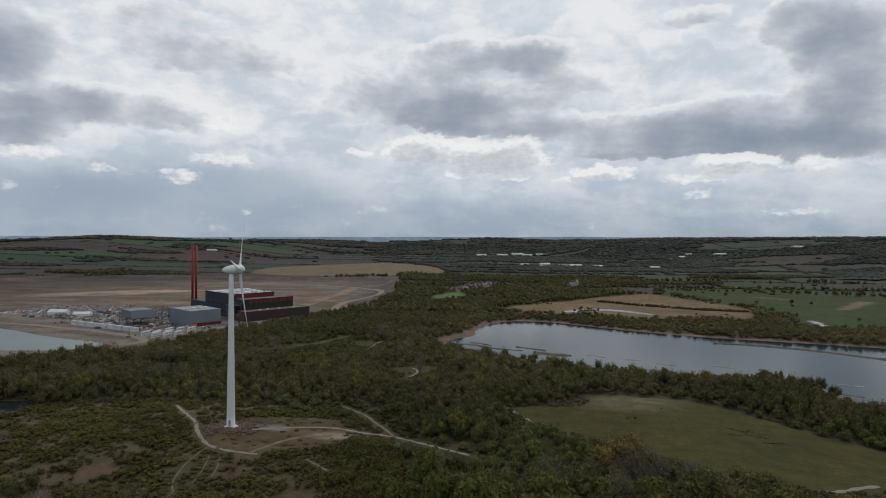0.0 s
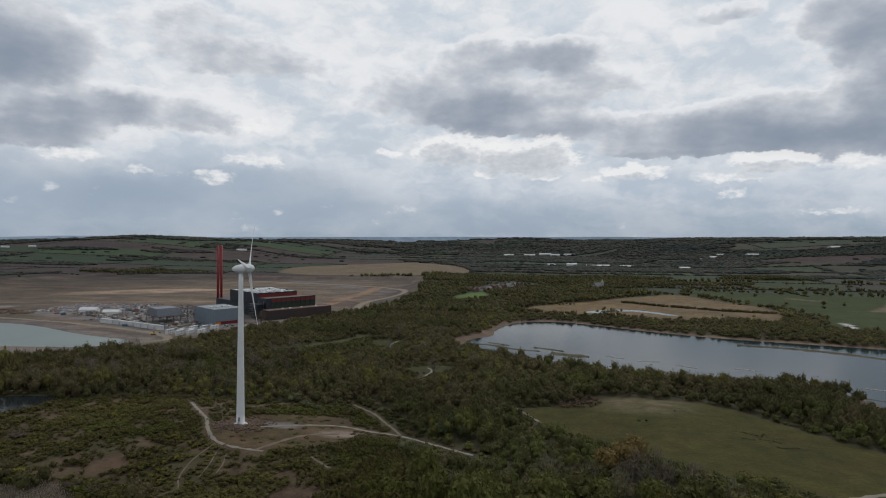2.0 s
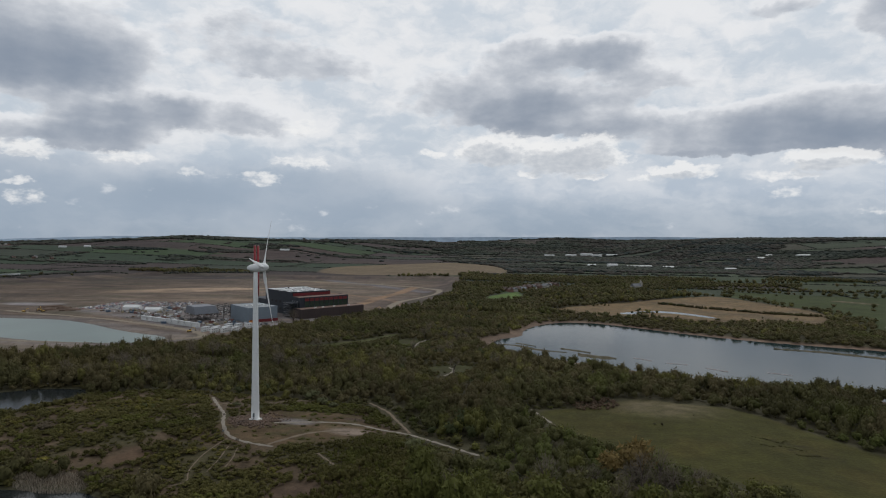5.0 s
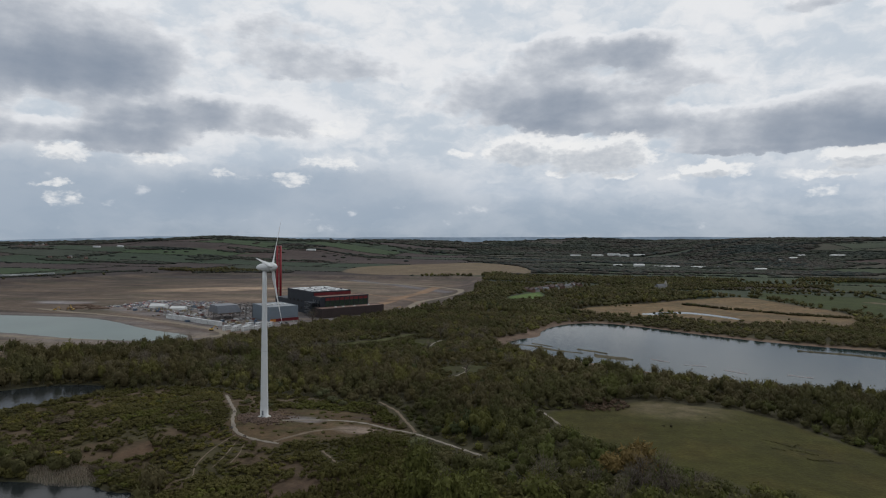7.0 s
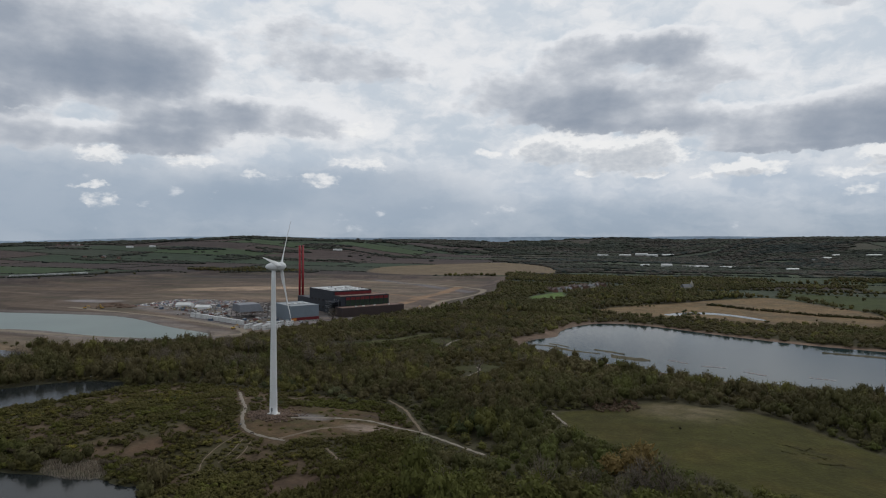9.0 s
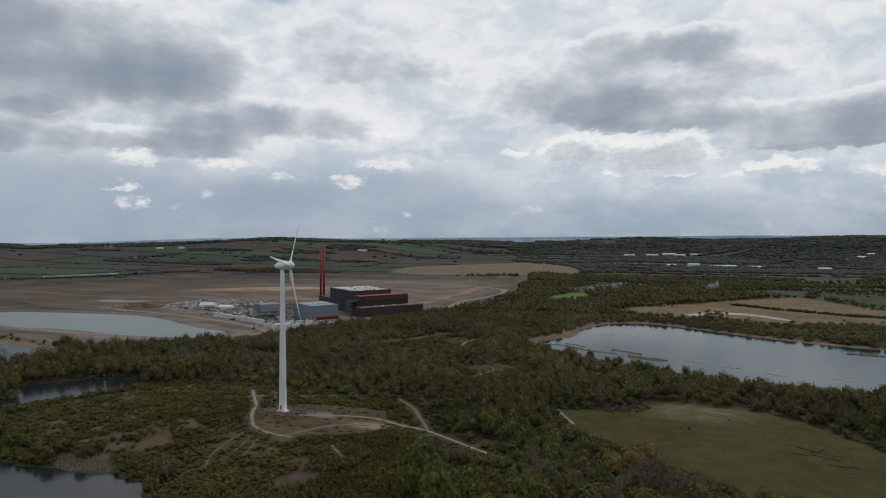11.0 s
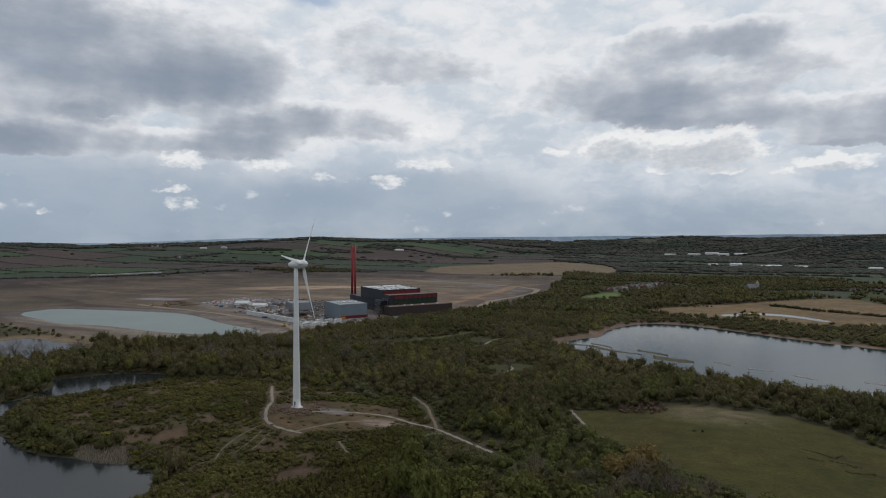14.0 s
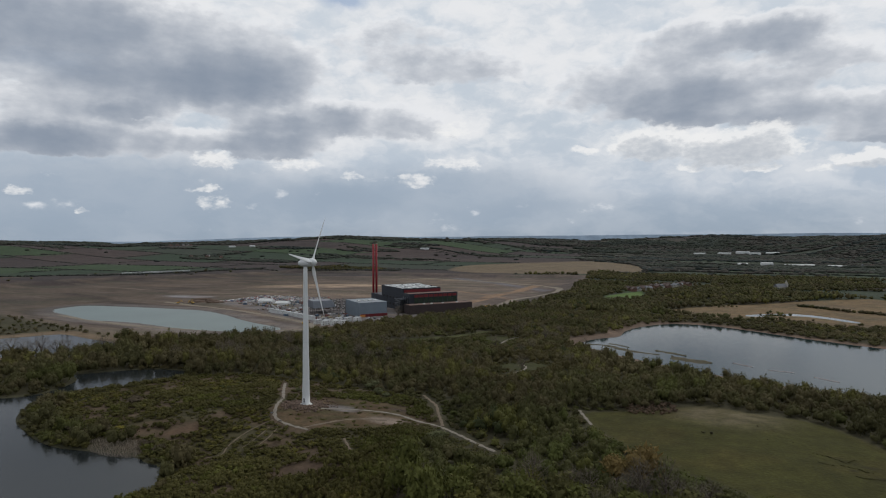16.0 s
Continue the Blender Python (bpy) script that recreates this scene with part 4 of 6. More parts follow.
bm = lathe([(2.42, 2.75), (2.45, 3.4), (2.3, 4.6), (1.9, 5.7), (1.2, 6.5), (0.45, 6.9), (0.05, 7.0)], 28)
bmesh.ops.rotate(bm, verts=bm.verts, cent=(0, 0, 0), matrix=Matrix.Rotation(radians(90), 3, "Y"))
hub = smooth(part("hub", bm, M_WHITE, nacelle, "white rotor hub with rounded spinner"))
for turn in (-40, 80, 200):
    b = smooth(part("blade", blade(), M_WHITE, nacelle, "long tapered white blade"))
    b.matrix_basis = Matrix.Translation((4.2, 0, 0)) @ Matrix.Rotation(radians(turn), 4, "X") @ Matrix.Translation((0, 0, 1.4))

# ---- energy plant in the clay pit ----
UX, UY = 0.6606, 0.7507
PO = (-259.0, 814.0)
PTURN = math.degrees(math.atan2(UY, UX))


def plant(a, b, z=0.0):
    return (PO[0] + a * UX - b * UY, PO[1] + a * UY + b * UX, z)


def yard_z(x, y):
    return ground_at(x, y)


def block(name, a0, a1, b0, b1, z0, z1, wall, roof, parent, label="", pitch=4.0):
    body = part(name, box(a0, a1, b0, b1, z0, z1), wall, parent, label)
    a = a0 + pitch
    while a < a1 - 0.5:
        part("rib", box(a - 0.12, a + 0.12, b0 - 0.12, b0, z0, z1 - 0.3), wall, body)
        a += pitch
    b = b0 + pitch
    while b < b1 - 0.5:
        part("rib", box(a0 - 0.12, a0, b - 0.12, b + 0.12, z0, z1 - 0.3), wall, body)
        b += pitch
    part("roof", box(a0 + 0.4, a1 - 0.4, b0 + 0.4, b1 - 0.4, z1 + 0.004, z1 + 0.35), roof, body, "flat roof deck")
    bm = bmesh.new()
    for x0, x1, y0, y1 in ((a0 - 0.15, a1 + 0.15, b0 - 0.15, b0 + 0.3), (a0 - 0.15, a1 + 0.15, b1 - 0.3, b1 + 0.15), (a0 - 0.15, a0 + 0.3, b0 + 0.3, b1 - 0.3), (a1 - 0.3, a1 + 0.15, b0 + 0.3, b1 - 0.3)):
        add_box(bm, x0, x1, y0, y1, z1 - 0.2, z1 + 0.7)
    part("parapet", bm, wall, body)
    return body


PZ = -13.6
works = thing("energy_plant", (PO[0], PO[1], 0), "dark stepped industrial plant building with red bands", "factory", turn=PTURN)
low = block("low_hall", 5, 106, 0, 21, PZ, -1.4, M_BROWN, M_ROOFBROWN, works, "dark brown low hall", 5.0)
mid = block("middle_hall", 14.01, 93, 21.01, 42.5, PZ, 12.4, M_NAVY, M_ROOFBROWN, works, "dark middle hall with glazed bays", 40)
main = block("boiler_hall", 14, 76, 43.01, 122, PZ, 18.4, M_NAVY, M_PALE, works, "tall navy boiler hall", 4.0)
part("link_block", box(14, 40, 122.01, 165, PZ, 3.0), M_NAVY, works, "low navy block beside the flues")
part("red_band", box(16, 76.2, 42.6, 43.0, 12.9, 17.2), M_RED, main, "red clerestory band")
for k in range(9):
    a = 22 + k * 7.8
    part("red_panel", box(a, a + 6.6, 20.55, 21.0, 7.6, 11.4), M_RED, mid, "red cladding panel")
    part("glazing_panel", box(a, a + 6.6, 20.6, 21.0, -1.0, 7.2), M_GREENGLASS, mid, "dark green glazed panel")
    part("mullion", box(a - 0.9, a - 0.3, 20.3, 21.0, -1.0, 12.2), M_NAVY, mid)
random.seed(5)
for k in range(12):
    a, b = 18 + (k % 4) * 14.5 + random.uniform(-1, 1), 48 + (k // 4) * 22 + random.uniform(-1, 1)
    unit = part("roof_unit", box(a, a + 7, b, b + 9, 18.9, 20.0 + random.uniform(0, 0.8), 0.2), M_OFFWHITE, main, "pale rooftop plant unit")
    if k % 3 == 0:
        part("fan", rod((a + 3.5, b + 3, 20.0), (a + 3.5, b + 3, 21.6), 1.3, 1.1, 14), M_TYRE, main, "dark round roof fan")
for a in (30, 42, 60, 84):
    part("roof_vent", box(a, a + 3, 8, 10, -1.0, 0.2, 0.1), M_OFFWHITE, low, "pale roof vent")
# steel stair tower and pipework on the gable
M_DARKSTEEL = material("primed_steel", (0.062, 0.058, 0.056), 0.6, grain=((0.4, 0.2),))
M_BLUESTEEL = material("blue_black_steel", (0.030, 0.036, 0.046), 0.5, metal=0.3, grain=((0.4, 0.25),))
tower_levels = [PZ + 3.2 * k for k in range(7)]
bm = bmesh.new()
for a in (1.0, 7.0, 13.0):
    for b in (22, 29, 36, 43):
        add_rod(bm, (a, b, PZ), (a, b, tower_levels[-1] + 1.1), 0.22, sides=6)
stair_tower = part("stair_tower", bm, M_BLUESTEEL, works, "open blue-black steel stair tower")
for z in tower_levels[1:]:
    part("landing", box(0.6, 13.4, 21.6, 43.4, z, z + 0.18), M_BLUESTEEL, stair_tower)
    part("guard_rail", box(0.5, 0.62, 21.6, 43.4, z + 0.95, z + 1.08), M_STEEL, stair_tower)
for k in range(6):
    z = tower_levels[k]
    bm = rod((0.8, 23 if k % 2 else 42, z), (0.8, 42 if k % 2 else 23, z + 3.2), 0.3, sides=6)
    part("stair_flight", bm, M_STEEL, stair_tower)
    part("brace", rod((1.0, 29, z), (1.0, 36, z + 3.2), 0.14, sides=5), M_BLUESTEEL, stair_tower)
for b, r_ in ((26, 0.9), (33, 0.6), (39, 0.75)):
    part("pipe", rod((13.2, b, PZ), (13.2, b, 8.0), r_, sides=10), M_STEEL, stair_tower, "grey vertical process pipe")
for b in (50, 62, 74, 86, 98, 110):
    for z in (2, -8):
        part("louvre", box(13.2, 13.9, b, b + 4, z, z + 3), M_TYRE, main, "dark wall louvre")

M_GREYROOF = material("grey_roof_sheet", (0.19, 0.21, 0.225), 0.7, grain=((0.12, 0.15), (0.8, 0.1)))
grey = thing("grey_hall", (PO[0], PO[1], 0), "blue-grey clad process hall with red base", "factory", turn=PTURN)
block("body", -68, -28, 4, 58, PZ, 5.6, M_GREY, M_GREYROOF, grey, "", 3.0)
part("red_plinth", box(-66, -27.6, 3.3, 3.9, PZ, -9.2), M_RED, grey, "red base panels")
part("orange_door", box(-67.5, -60, 3.2, 3.8, PZ, -9.8), M_ORANGE, grey, "orange loading door")
for k in range(4):
    part("roof_unit", box(-62 + 8 * k, -58 + 8 * k, 24, 30, 6.0, 7.4, 0.15), M_OFFWHITE, grey)

# part-clad hall with open steel frame
frame_hall = thing("steel_frame_hall", (PO[0], PO[1], 0), "half-clad grey steel hall under construction", "building", turn=PTURN)
bm = bmesh.new()
vs = [bm.verts.new(p) for p in ((-112, 66, -5), (-80, 66, -5), (-84, 70, 4.5), (-112, 70, 4.5), (-112, 100, -5), (-80, 100, -5), (-84, 96, 4.5), (-112, 96, 4.5))]
for f in ((0, 1, 2, 3), (5, 4, 7, 6), (1, 5, 6, 2), (4, 0, 3, 7), (3, 2, 6, 7), (4, 5, 1, 0)):
    bm.faces.new([vs[i] for i in f])
part("cladding", bm, material("dull_grey_cladding", (0.105, 0.115, 0.135), 0.5, grain=((0.3, 0.15), (2.0, 0.08))), frame_hall, "sloping blue-grey cladding")
for k in range(7):
    bm = bmesh.new()
    a = -112 + k * 9
    for b in (62, 82, 102):
        add_rod(bm, (a, b, PZ), (a, b, 3.5 if a > -82 else -5), 0.3, sides=6)
    add_box(bm, a - 0.25, a + 0.25, 62, 102, -5.6, -5.1)
    if a > -82:
        add_box(bm, a - 0.25, a + 0.25, 62, 102, 3.0, 3.6)
    add_rod(bm, (a, 62, PZ), (a, 82, -5.5), 0.18, sides=6)
    add_rod(bm, (a, 102, PZ), (a, 82, -5.5), 0.18, sides=6)
    for b in (62, 72, 82, 92):
        add_rod(bm, (a, b, -5.3), (a, b + 10, -8.6), 0.16, sides=6)
        if a > -82:
            add_rod(bm, (a, b, -5.2), (a, b + 5, 3.2), 0.16, sides=6)
            add_rod(bm, (a, b + 10, -5.2), (a, b + 5, 3.2), 0.16, sides=6)
            add_rod(bm, (a, b, -1.0), (a + 8, b, 3.0), 0.14, sides=6)
    part("steel_bay", bm, M_DARKSTEEL, frame_hall, "open steel portal frame")
for z in (-9.5, -5.3, -1.2, 3.1):
    part("beam", box(-112 if z < -4 else -80, -58, 61.8, 62.2, z, z + 0.5), M_DARKSTEEL, frame_hall)

# twin flues
flues = thing("twin_chimney", (-374.6, 948.7, PZ), "pair of tall slender red steel flues", "chimney")
for k, dx in enumerate((-2.6, 2.6)):
    f_ob = smooth(part("flue", lathe([(1.75, 0.0), (1.75, 95.4)], 24), M_STACK, flues, "red steel flue with ring flanges"))
    part("tip", lathe([(1.45, 95.41), (1.45, 96.2)], 24), M_STEEL, f_ob)
    for f in range(1, 12):
        part("flange", lathe([(1.9, f * 8.0 - 0.2), (1.9, f * 8.0 + 0.2)], 24), M_STACK, f_ob)
    f_ob.matrix_basis = pose(dx * 0.93, dx * 0.30, 0)
bm = bmesh.new()
for z in range(10, 92, 10):
    add_box(bm, -0.9, 0.9, -0.25, 0.25, z, z + 0.4)
add_rod(bm, (0, -0.5, 0), (0, -0.5, 93), 0.12, sides=6)
part("tie_frame", bm, M_STACK, flues)

# ---- site compound ----


def cabin(place, turn, length=12.0, storeys=1, label="white site office cabin with dark windows"):
    c = thing("site_cabin", place, label, "cabin", "site cabins", turn)
    for s in range(storeys):
        z = s * 2.75
        body = part("body", box(-length / 2, length / 2, -1.6, 1.6, z, z + 2.6, 0.06), M_OFFWHITE, c)
        n = int(length // 2.6)
        for k in range(n):
            x = -length / 2 + (k + 0.5) * length / n
            part("window", box(x - 0.55, x + 0.55, -1.66, -1.58, z + 1.0, z + 2.0), M_WINDOW, body)
    part("roof", box(-length / 2 - 0.1, length / 2 + 0.1, -1.7, 1.7, storeys * 2.75 - 0.1, storeys * 2.75 + 0.08), M_PALE, c)
    return c


def on_plant(a, b):
    x, y, _ = plant(a, b)
    return (x, y, yard_z(x, y))


row_cabin = cabin(on_plant(-158, 118), PTURN + 105, 12, 2, "stacked white site offices in a long row")
for k in range(1, 9):
    copy_thing(row_cabin, pose(*on_plant(-158 + 3.6 * k, 118 - 12.6 * k), 0, 0, PTURN + 105))
small_cabin = cabin(on_plant(-134, -24), PTURN + 28, 12, 2, "stacked white site offices with dark windows")
for a, b in ((-124, -30), (-114, -36), (-130, -40), (-120, -46), (-110, -52), (-104, -18), (-94, -24), (-84, -30)):
    copy_thing(small_cabin, pose(*on_plant(a, b), 0, 0, PTURN + 28))


def marquee(place, turn, length, wide, high, label):
    t = thing("storage_tent", place, label, "tent", "storage tents", turn)
    bm = bmesh.new()
    prof = [(-wide / 2, 0), (-wide / 2, high * 0.55), (0, high), (wide / 2, high * 0.55), (wide / 2, 0)]
    ends = [[bm.verts.new((x, y, z)) for y, z in prof] for x in (-length / 2, length / 2)]
    for i in range(4):
        bm.faces.new((ends[0][i], ends[0][i + 1], ends[1][i + 1], ends[1][i]))
    bm.faces.new(ends[0])
    bm.faces.new(ends[1][::-1])
    part("canopy", bm, M_OFFWHITE, t)
    part("door", box(-length / 2 - 0.05, -length / 2, -2, 2, 0, 4), M_STEEL, t)
    bm = bmesh.new()
    for k in range(1, int(length // 5)):
        add_rod(bm, (-length / 2 + 5 * k, -wide / 2, high * 0.56), (-length / 2 + 5 * k, 0, high * 1.01), 0.12, sides=5)
    part("seam", bm, M_PALE, t)
    return t


marquee((-535, 876, yard_z(-535, 876)), 8, 24, 12, 7, "white storage tent on the building site")
marquee((-490, 856, yard_z(-490, 856)), 8, 22, 11, 6, "white storage tent on the building site")

CAR_COLOURS = [(0.32, 0.32, 0.32), (0.03, 0.03, 0.035), (0.25, 0.26, 0.28), (0.05, 0.07, 0.16), (0.20, 0.03, 0.03), (0.40, 0.40, 0.40)]


def make_car(color, place, turn):
    mat = material("car_paint", color, 0.3, spec=0.5, grain=((2.0, 0.08),))
    c = thing("parked_car", place, "small parked car on the site car park", "car", "parked cars", turn)
    part("body", box(-2.1, 2.1, -0.88, 0.88, 0.35, 0.95, 0.12), mat, c)
    bm = box(-1.4, 1.0, -0.78, 0.78, 0.95, 1.5, 0.15)
    part("cabin", bm, M_WINDOW, c)
    part("roof", box(-1.05, 0.6, -0.7, 0.7, 1.49, 1.54), mat, c)
    for x in (-1.3, 1.3):
        for y in (-0.85, 0.85):
            part("wheel", rod((x, y - 0.1, 0.32), (x, y + 0.1, 0.32), 0.32, sides=10), M_TYRE, c)
    return c


random.seed(11)
cars = [make_car(c, (-560 + 6 * k, 905, yard_z(-560 + 6 * k, 905)), 80) for k, c in enumerate(CAR_COLOURS)]
count = 0
for row in range(11):
    for k in range(24):
        x, y = -618 + k * 5.3 + row * 1.5, 866 + row * 10.0 + k * 0.7
        if random.random() < 0.16 or math.hypot(x + 535, y - 876) < 18 or math.hypot(x + 490, y - 856) < 16 or (abs(y - 905) < 4 and -566 < x < -520):
            continue
        copy_thing(random.choice(cars), pose(x, y, yard_z(x, y), 0, 0, 80 + random.choice((0, 180)) + random.uniform(-3, 3)))
        count += 1


def container(color, place, turn, label):
    mat = material("container_paint", color, 0.6, grain=((0.6, 0.2),))
    c = thing("shipping_container", place, label, "container", "containers", turn)
    part("body", box(-3, 3, -1.2, 1.2, 0.1, 2.6), mat, c)
    bm = bmesh.new()
    for k in range(14):
        add_box(bm, -2.9 + 0.43 * k, -2.7 + 0.43 * k, -1.26, 1.26, 0.25, 2.5)
    part("corrugation", bm, mat, c)
    part("door", box(2.98, 3.06, -1.1, 1.1, 0.2, 2.5), mat, c)
    return c


boxes_ = [container(c, on_plant(-150 + 9 * k, 70), 30 * k, lab) for k, (c, lab) in enumerate((((0.06, 0.09, 0.13), "blue steel shipping container"), ((0.13, 0.06, 0.05), "rusty red shipping container"), ((0.22, 0.22, 0.22), "pale grey shipping container"), ((0.2, 0.17, 0.11), "ochre steel shipping container")))]
for k in range(150):
    a, b = random.uniform(-205, -75), random.uniform(-10, 235)
    if -116 < a < -55 and 55 < b < 108 or (-165 < a < -100 and abs(b - (118 - 3.5 * (a + 158))) < 9):
        continue
    x, y, z = on_plant(a, b)
    if float(inside([(-600, 850), (-590, 965), (-400, 950), (-300, 890), (-285, 705), (-350, 712), (-420, 770), (-530, 825)], np.array([x]), np.array([y]))[0]) > -5:
        continue
    copy_thing(random.choice(boxes_), pose(x, y, z, 0, 0, random.uniform(0, 180)))


YARD = [(-600, 850), (-590, 965), (-520, 965), (-400, 950), (-300, 890), (-190, 890), (-215, 810), (-285, 705), (-350, 712), (-420, 770), (-480, 800), (-530, 825)]


def in_yard(x, y):
    return float(inside(YARD, np.array([x]), np.array([y]))[0])


def pallet_stack(color, place, turn, label):
    mat = material("stacked_goods", color, 0.8, grain=((0.8, 0.25),))
    c = thing("material_stack", place, label, "stack", "site materials", turn)
    for k in range(3):
        part("layer", box(-2.0 + 0.2 * k, 2.0 - 0.15 * k, -1.0, 1.0 - 0.1 * k, 0.2 + 0.55 * k, 0.7 + 0.55 * k, 0.04), mat, c)
    part("pallet", box(-2.1, 2.1, -1.1, 1.1, 0.0, 0.16), M_BARK, c)
    return c


def van(color, place, turn):
    mat = material("van_paint", color, 0.35, spec=0.5, grain=((2.0, 0.08),))
    c = thing("work_van", place, "white panel van on the building site", "van", "site vans", turn)
    part("body", box(-2.7, 1.6, -1.0, 1.0, 0.45, 2.4, 0.12), mat, c)
    part("bonnet", box(1.6, 2.7, -0.95, 0.95, 0.45, 1.3, 0.15), mat, c)
    part("windscreen", box(1.55, 1.9, -0.85, 0.85, 1.3, 2.2, 0.05), M_WINDOW, c)
    for x in (-1.7, 1.8):
        for y in (-0.95, 0.95):
            part("wheel", rod((x, y - 0.12, 0.35), (x, y + 0.12, 0.35), 0.35, sides=10), M_TYRE, c)
    return c


stacks = [pallet_stack(c, on_plant(-170 + 7 * k, 150), 20 * k, lab) for k, (c, lab) in enumerate((((0.20, 0.195, 0.18), "grey stack of building materials on pallets"), ((0.14, 0.10, 0.07), "brown stack of timber on pallets"), ((0.36, 0.36, 0.35), "white wrapped goods on pallets"), ((0.08, 0.09, 0.10), "dark stack of steel sections")))]
vans = [van((0.42, 0.42, 0.42), on_plant(-120, 130), 30), van((0.35, 0.36, 0.38), on_plant(-110, 140), 70)]
random.seed(17)
for k in range(520):
    a, b = random.uniform(-205, -30), random.uniform(-20, 260)
    if (-118 < a < -52 and 55 < b < 110) or (-70 < a < -24 and -2 < b < 62) or (-166 < a < -118 and abs(b - (118 - 3.5 * (a + 158))) < 7) or (-140 < a < -78 and -58 < b < -10) or (a > -20 and b < 170):
        continue
    x, y, z = on_plant(a, b)
    if in_yard(x, y) > -5 or math.hypot(x + 535, y - 876) < 16 or math.hypot(x + 490, y - 856) < 15:
        continue
    copy_thing(random.choice(stacks + stacks + vans), pose(x, y, z, 0, 0, random.uniform(0, 360)))


def excavator(place, turn):
    e = thing("excavator", place, "yellow tracked excavator on bare clay", "excavator", "site machines", turn)
    for y in (-1.3, 1.3):
        part("track", box(-2.4, 2.4, y - 0.4, y + 0.4, 0, 1.0, 0.3), M_TYRE, e)
    part("body", box(-2.4, 1.4, -1.4, 1.4, 1.1, 2.5, 0.15), M_YELLOW, e)
    part("cab", box(0.2, 1.8, 0.1, 1.4, 2.5, 3.6, 0.1), M_WINDOW, e)
    part("boom", rod((1.0, -0.3, 2.2), (5.2, -0.3, 5.6), 0.35, 0.28), M_YELLOW, e)
    part("arm", rod((5.2, -0.3, 5.6), (7.6, -0.3, 2.2), 0.28, 0.2), M_YELLOW, e)
    part("bucket", box(7.1, 8.3, -0.9, 0.3, 0.9, 2.1, 0.2), M_TYRE, e)
    return e


digger = excavator((-663, 819, yard_z(-663, 819)), 20)
for x, y, turn in ((-652, 838, 140), (-640, 826, 250), (-345, 690, 60), (-180, 935, 10)):
    copy_thing(digger, pose(x, y, yard_z(x, y), 0, 0, turn))
# spoil heaps
for x, y, rx_, ry_, hh in ((-650, 846, 13, 7, 3.5), (-634, 862, 11, 6, 4), (-612, 846, 15, 6, 3), (-668, 880, 18, 6, 3)):
    bm = bmesh.new()
    bmesh.ops.create_icosphere(bm, subdivisions=3, radius=1)
    for v in bm.verts:
        n = noise.noise(v.co * 2.3 + Vector((x, y, 0)))
        v.co = Vector((v.co.x * rx_ * (1 + 0.3 * n), v.co.y * ry_ * (1 + 0.3 * n), max(v.co.z, -0.2) * hh * (1 + 0.4 * n)))
    heap = part("clay_heap", bm, M_RUBBLE, None)
    heap.matrix_basis = pose(x, y, yard_z(x, y), 0, 0, 25)
    tagged(heap, "brown heap of dug clay", "heap", "spoil heaps")

# ---- buildings of the vale ----


def house(name, place, turn, wide, deep, eaves, ridge, wall, roof, label, category="house", group="village houses", openings=True):
    h = thing(name, place, label, category, group, turn)
    part("wall", box(-wide / 2, wide / 2, -deep / 2, deep / 2, 0, eaves), wall, h)
    bm = bmesh.new()
    prof = [(-deep / 2 - 0.4, eaves - 0.15), (0, ridge), (deep / 2 + 0.4, eaves - 0.15)]
    ends = [[bm.verts.new((x, y, z)) for y, z in prof] for x in (-wide / 2 - 0.3, wide / 2 + 0.3)]
    for i in range(2):
        bm.faces.new((ends[0][i], ends[0][i + 1], ends[1][i + 1], ends[1][i]))
    bm.faces.new(ends[0])
    bm.faces.new(ends[1][::-1])
    bm.faces.new((ends[0][0], ends[1][0], ends[1][2], ends[0][2]))
    roof_ob = part("roof", bm, roof, h)
    if openings:
        part("chimney", box(-wide / 2 + 0.6, -wide / 2 + 1.5, -0.5, 0.5, eaves, ridge + 0.9), wall, roof_ob)
        for k in range(max(2, int(wide // 3.5))):
            x = -wide / 2 + (k + 0.5) * wide / max(2, int(wide // 3.5))
            for z in (1.0, 3.6) if eaves > 4.5 else (1.0,):
                part("window", box(x - 0.6, x + 0.6, -deep / 2 - 0.05, -deep / 2 + 0.02, z, z + 1.2), M_WINDOW, h)
    return h


brick_house = house("house", (22, 1222, ground_at(22, 1222)), 30, 11, 8, 5, 8.2, M_BRICK, M_TILE, "red brick house with clay tile roof")
pale_house = house("house", (40, 1240, ground_at(40, 1240)), 120, 12, 8, 5, 8.0, M_STONE, M_SLATE, "pale rendered house with slate roof")
random.seed(21)
for k in range(24):
    x, y = 15 + 4.2 * k + random.uniform(-8, 8), 1215 + 6.6 * k + random.uniform(-22, 22)
    copy_thing(brick_house if random.random() < 0.7 else pale_house, pose(x, y, ground_at(x, y), 0, 0, random.choice((30, 120, 35, 125)) + random.uniform(-8, 8)))
random.seed(22)
for k in range(26):
    x, y = random.choice(((-1650, 2050), (-2300, 2600), (650, 2300), (940, 2450), (-2650, 3000)))
    x, y = x + random.gauss(0, 60), y + random.gauss(0, 30)
    copy_thing(brick_house if random.random() < 0.5 else pale_house, pose(x, y, ground_at(x, y), 0, 0, random.uniform(0, 180)))
# church with a spire
cz = ground_at(275.7, 1329)
church = thing("church", (275.7, 1329, cz), "pale stone church with a pointed spire", "church", turn=35)
part("nave", box(-14, 8, -5, 5, 0, 7), M_STONE, church)
bm = bmesh.new()
ends = [[bm.verts.new((x, y, z)) for y, z in ((-5.4, 6.8), (0, 12), (5.4, 6.8))] for x in (-14.2, 8.2)]
for i in range(2):
    bm.faces.new((ends[0][i], ends[0][i + 1], ends[1][i + 1], ends[1][i]))
bm.faces.new(ends[0])
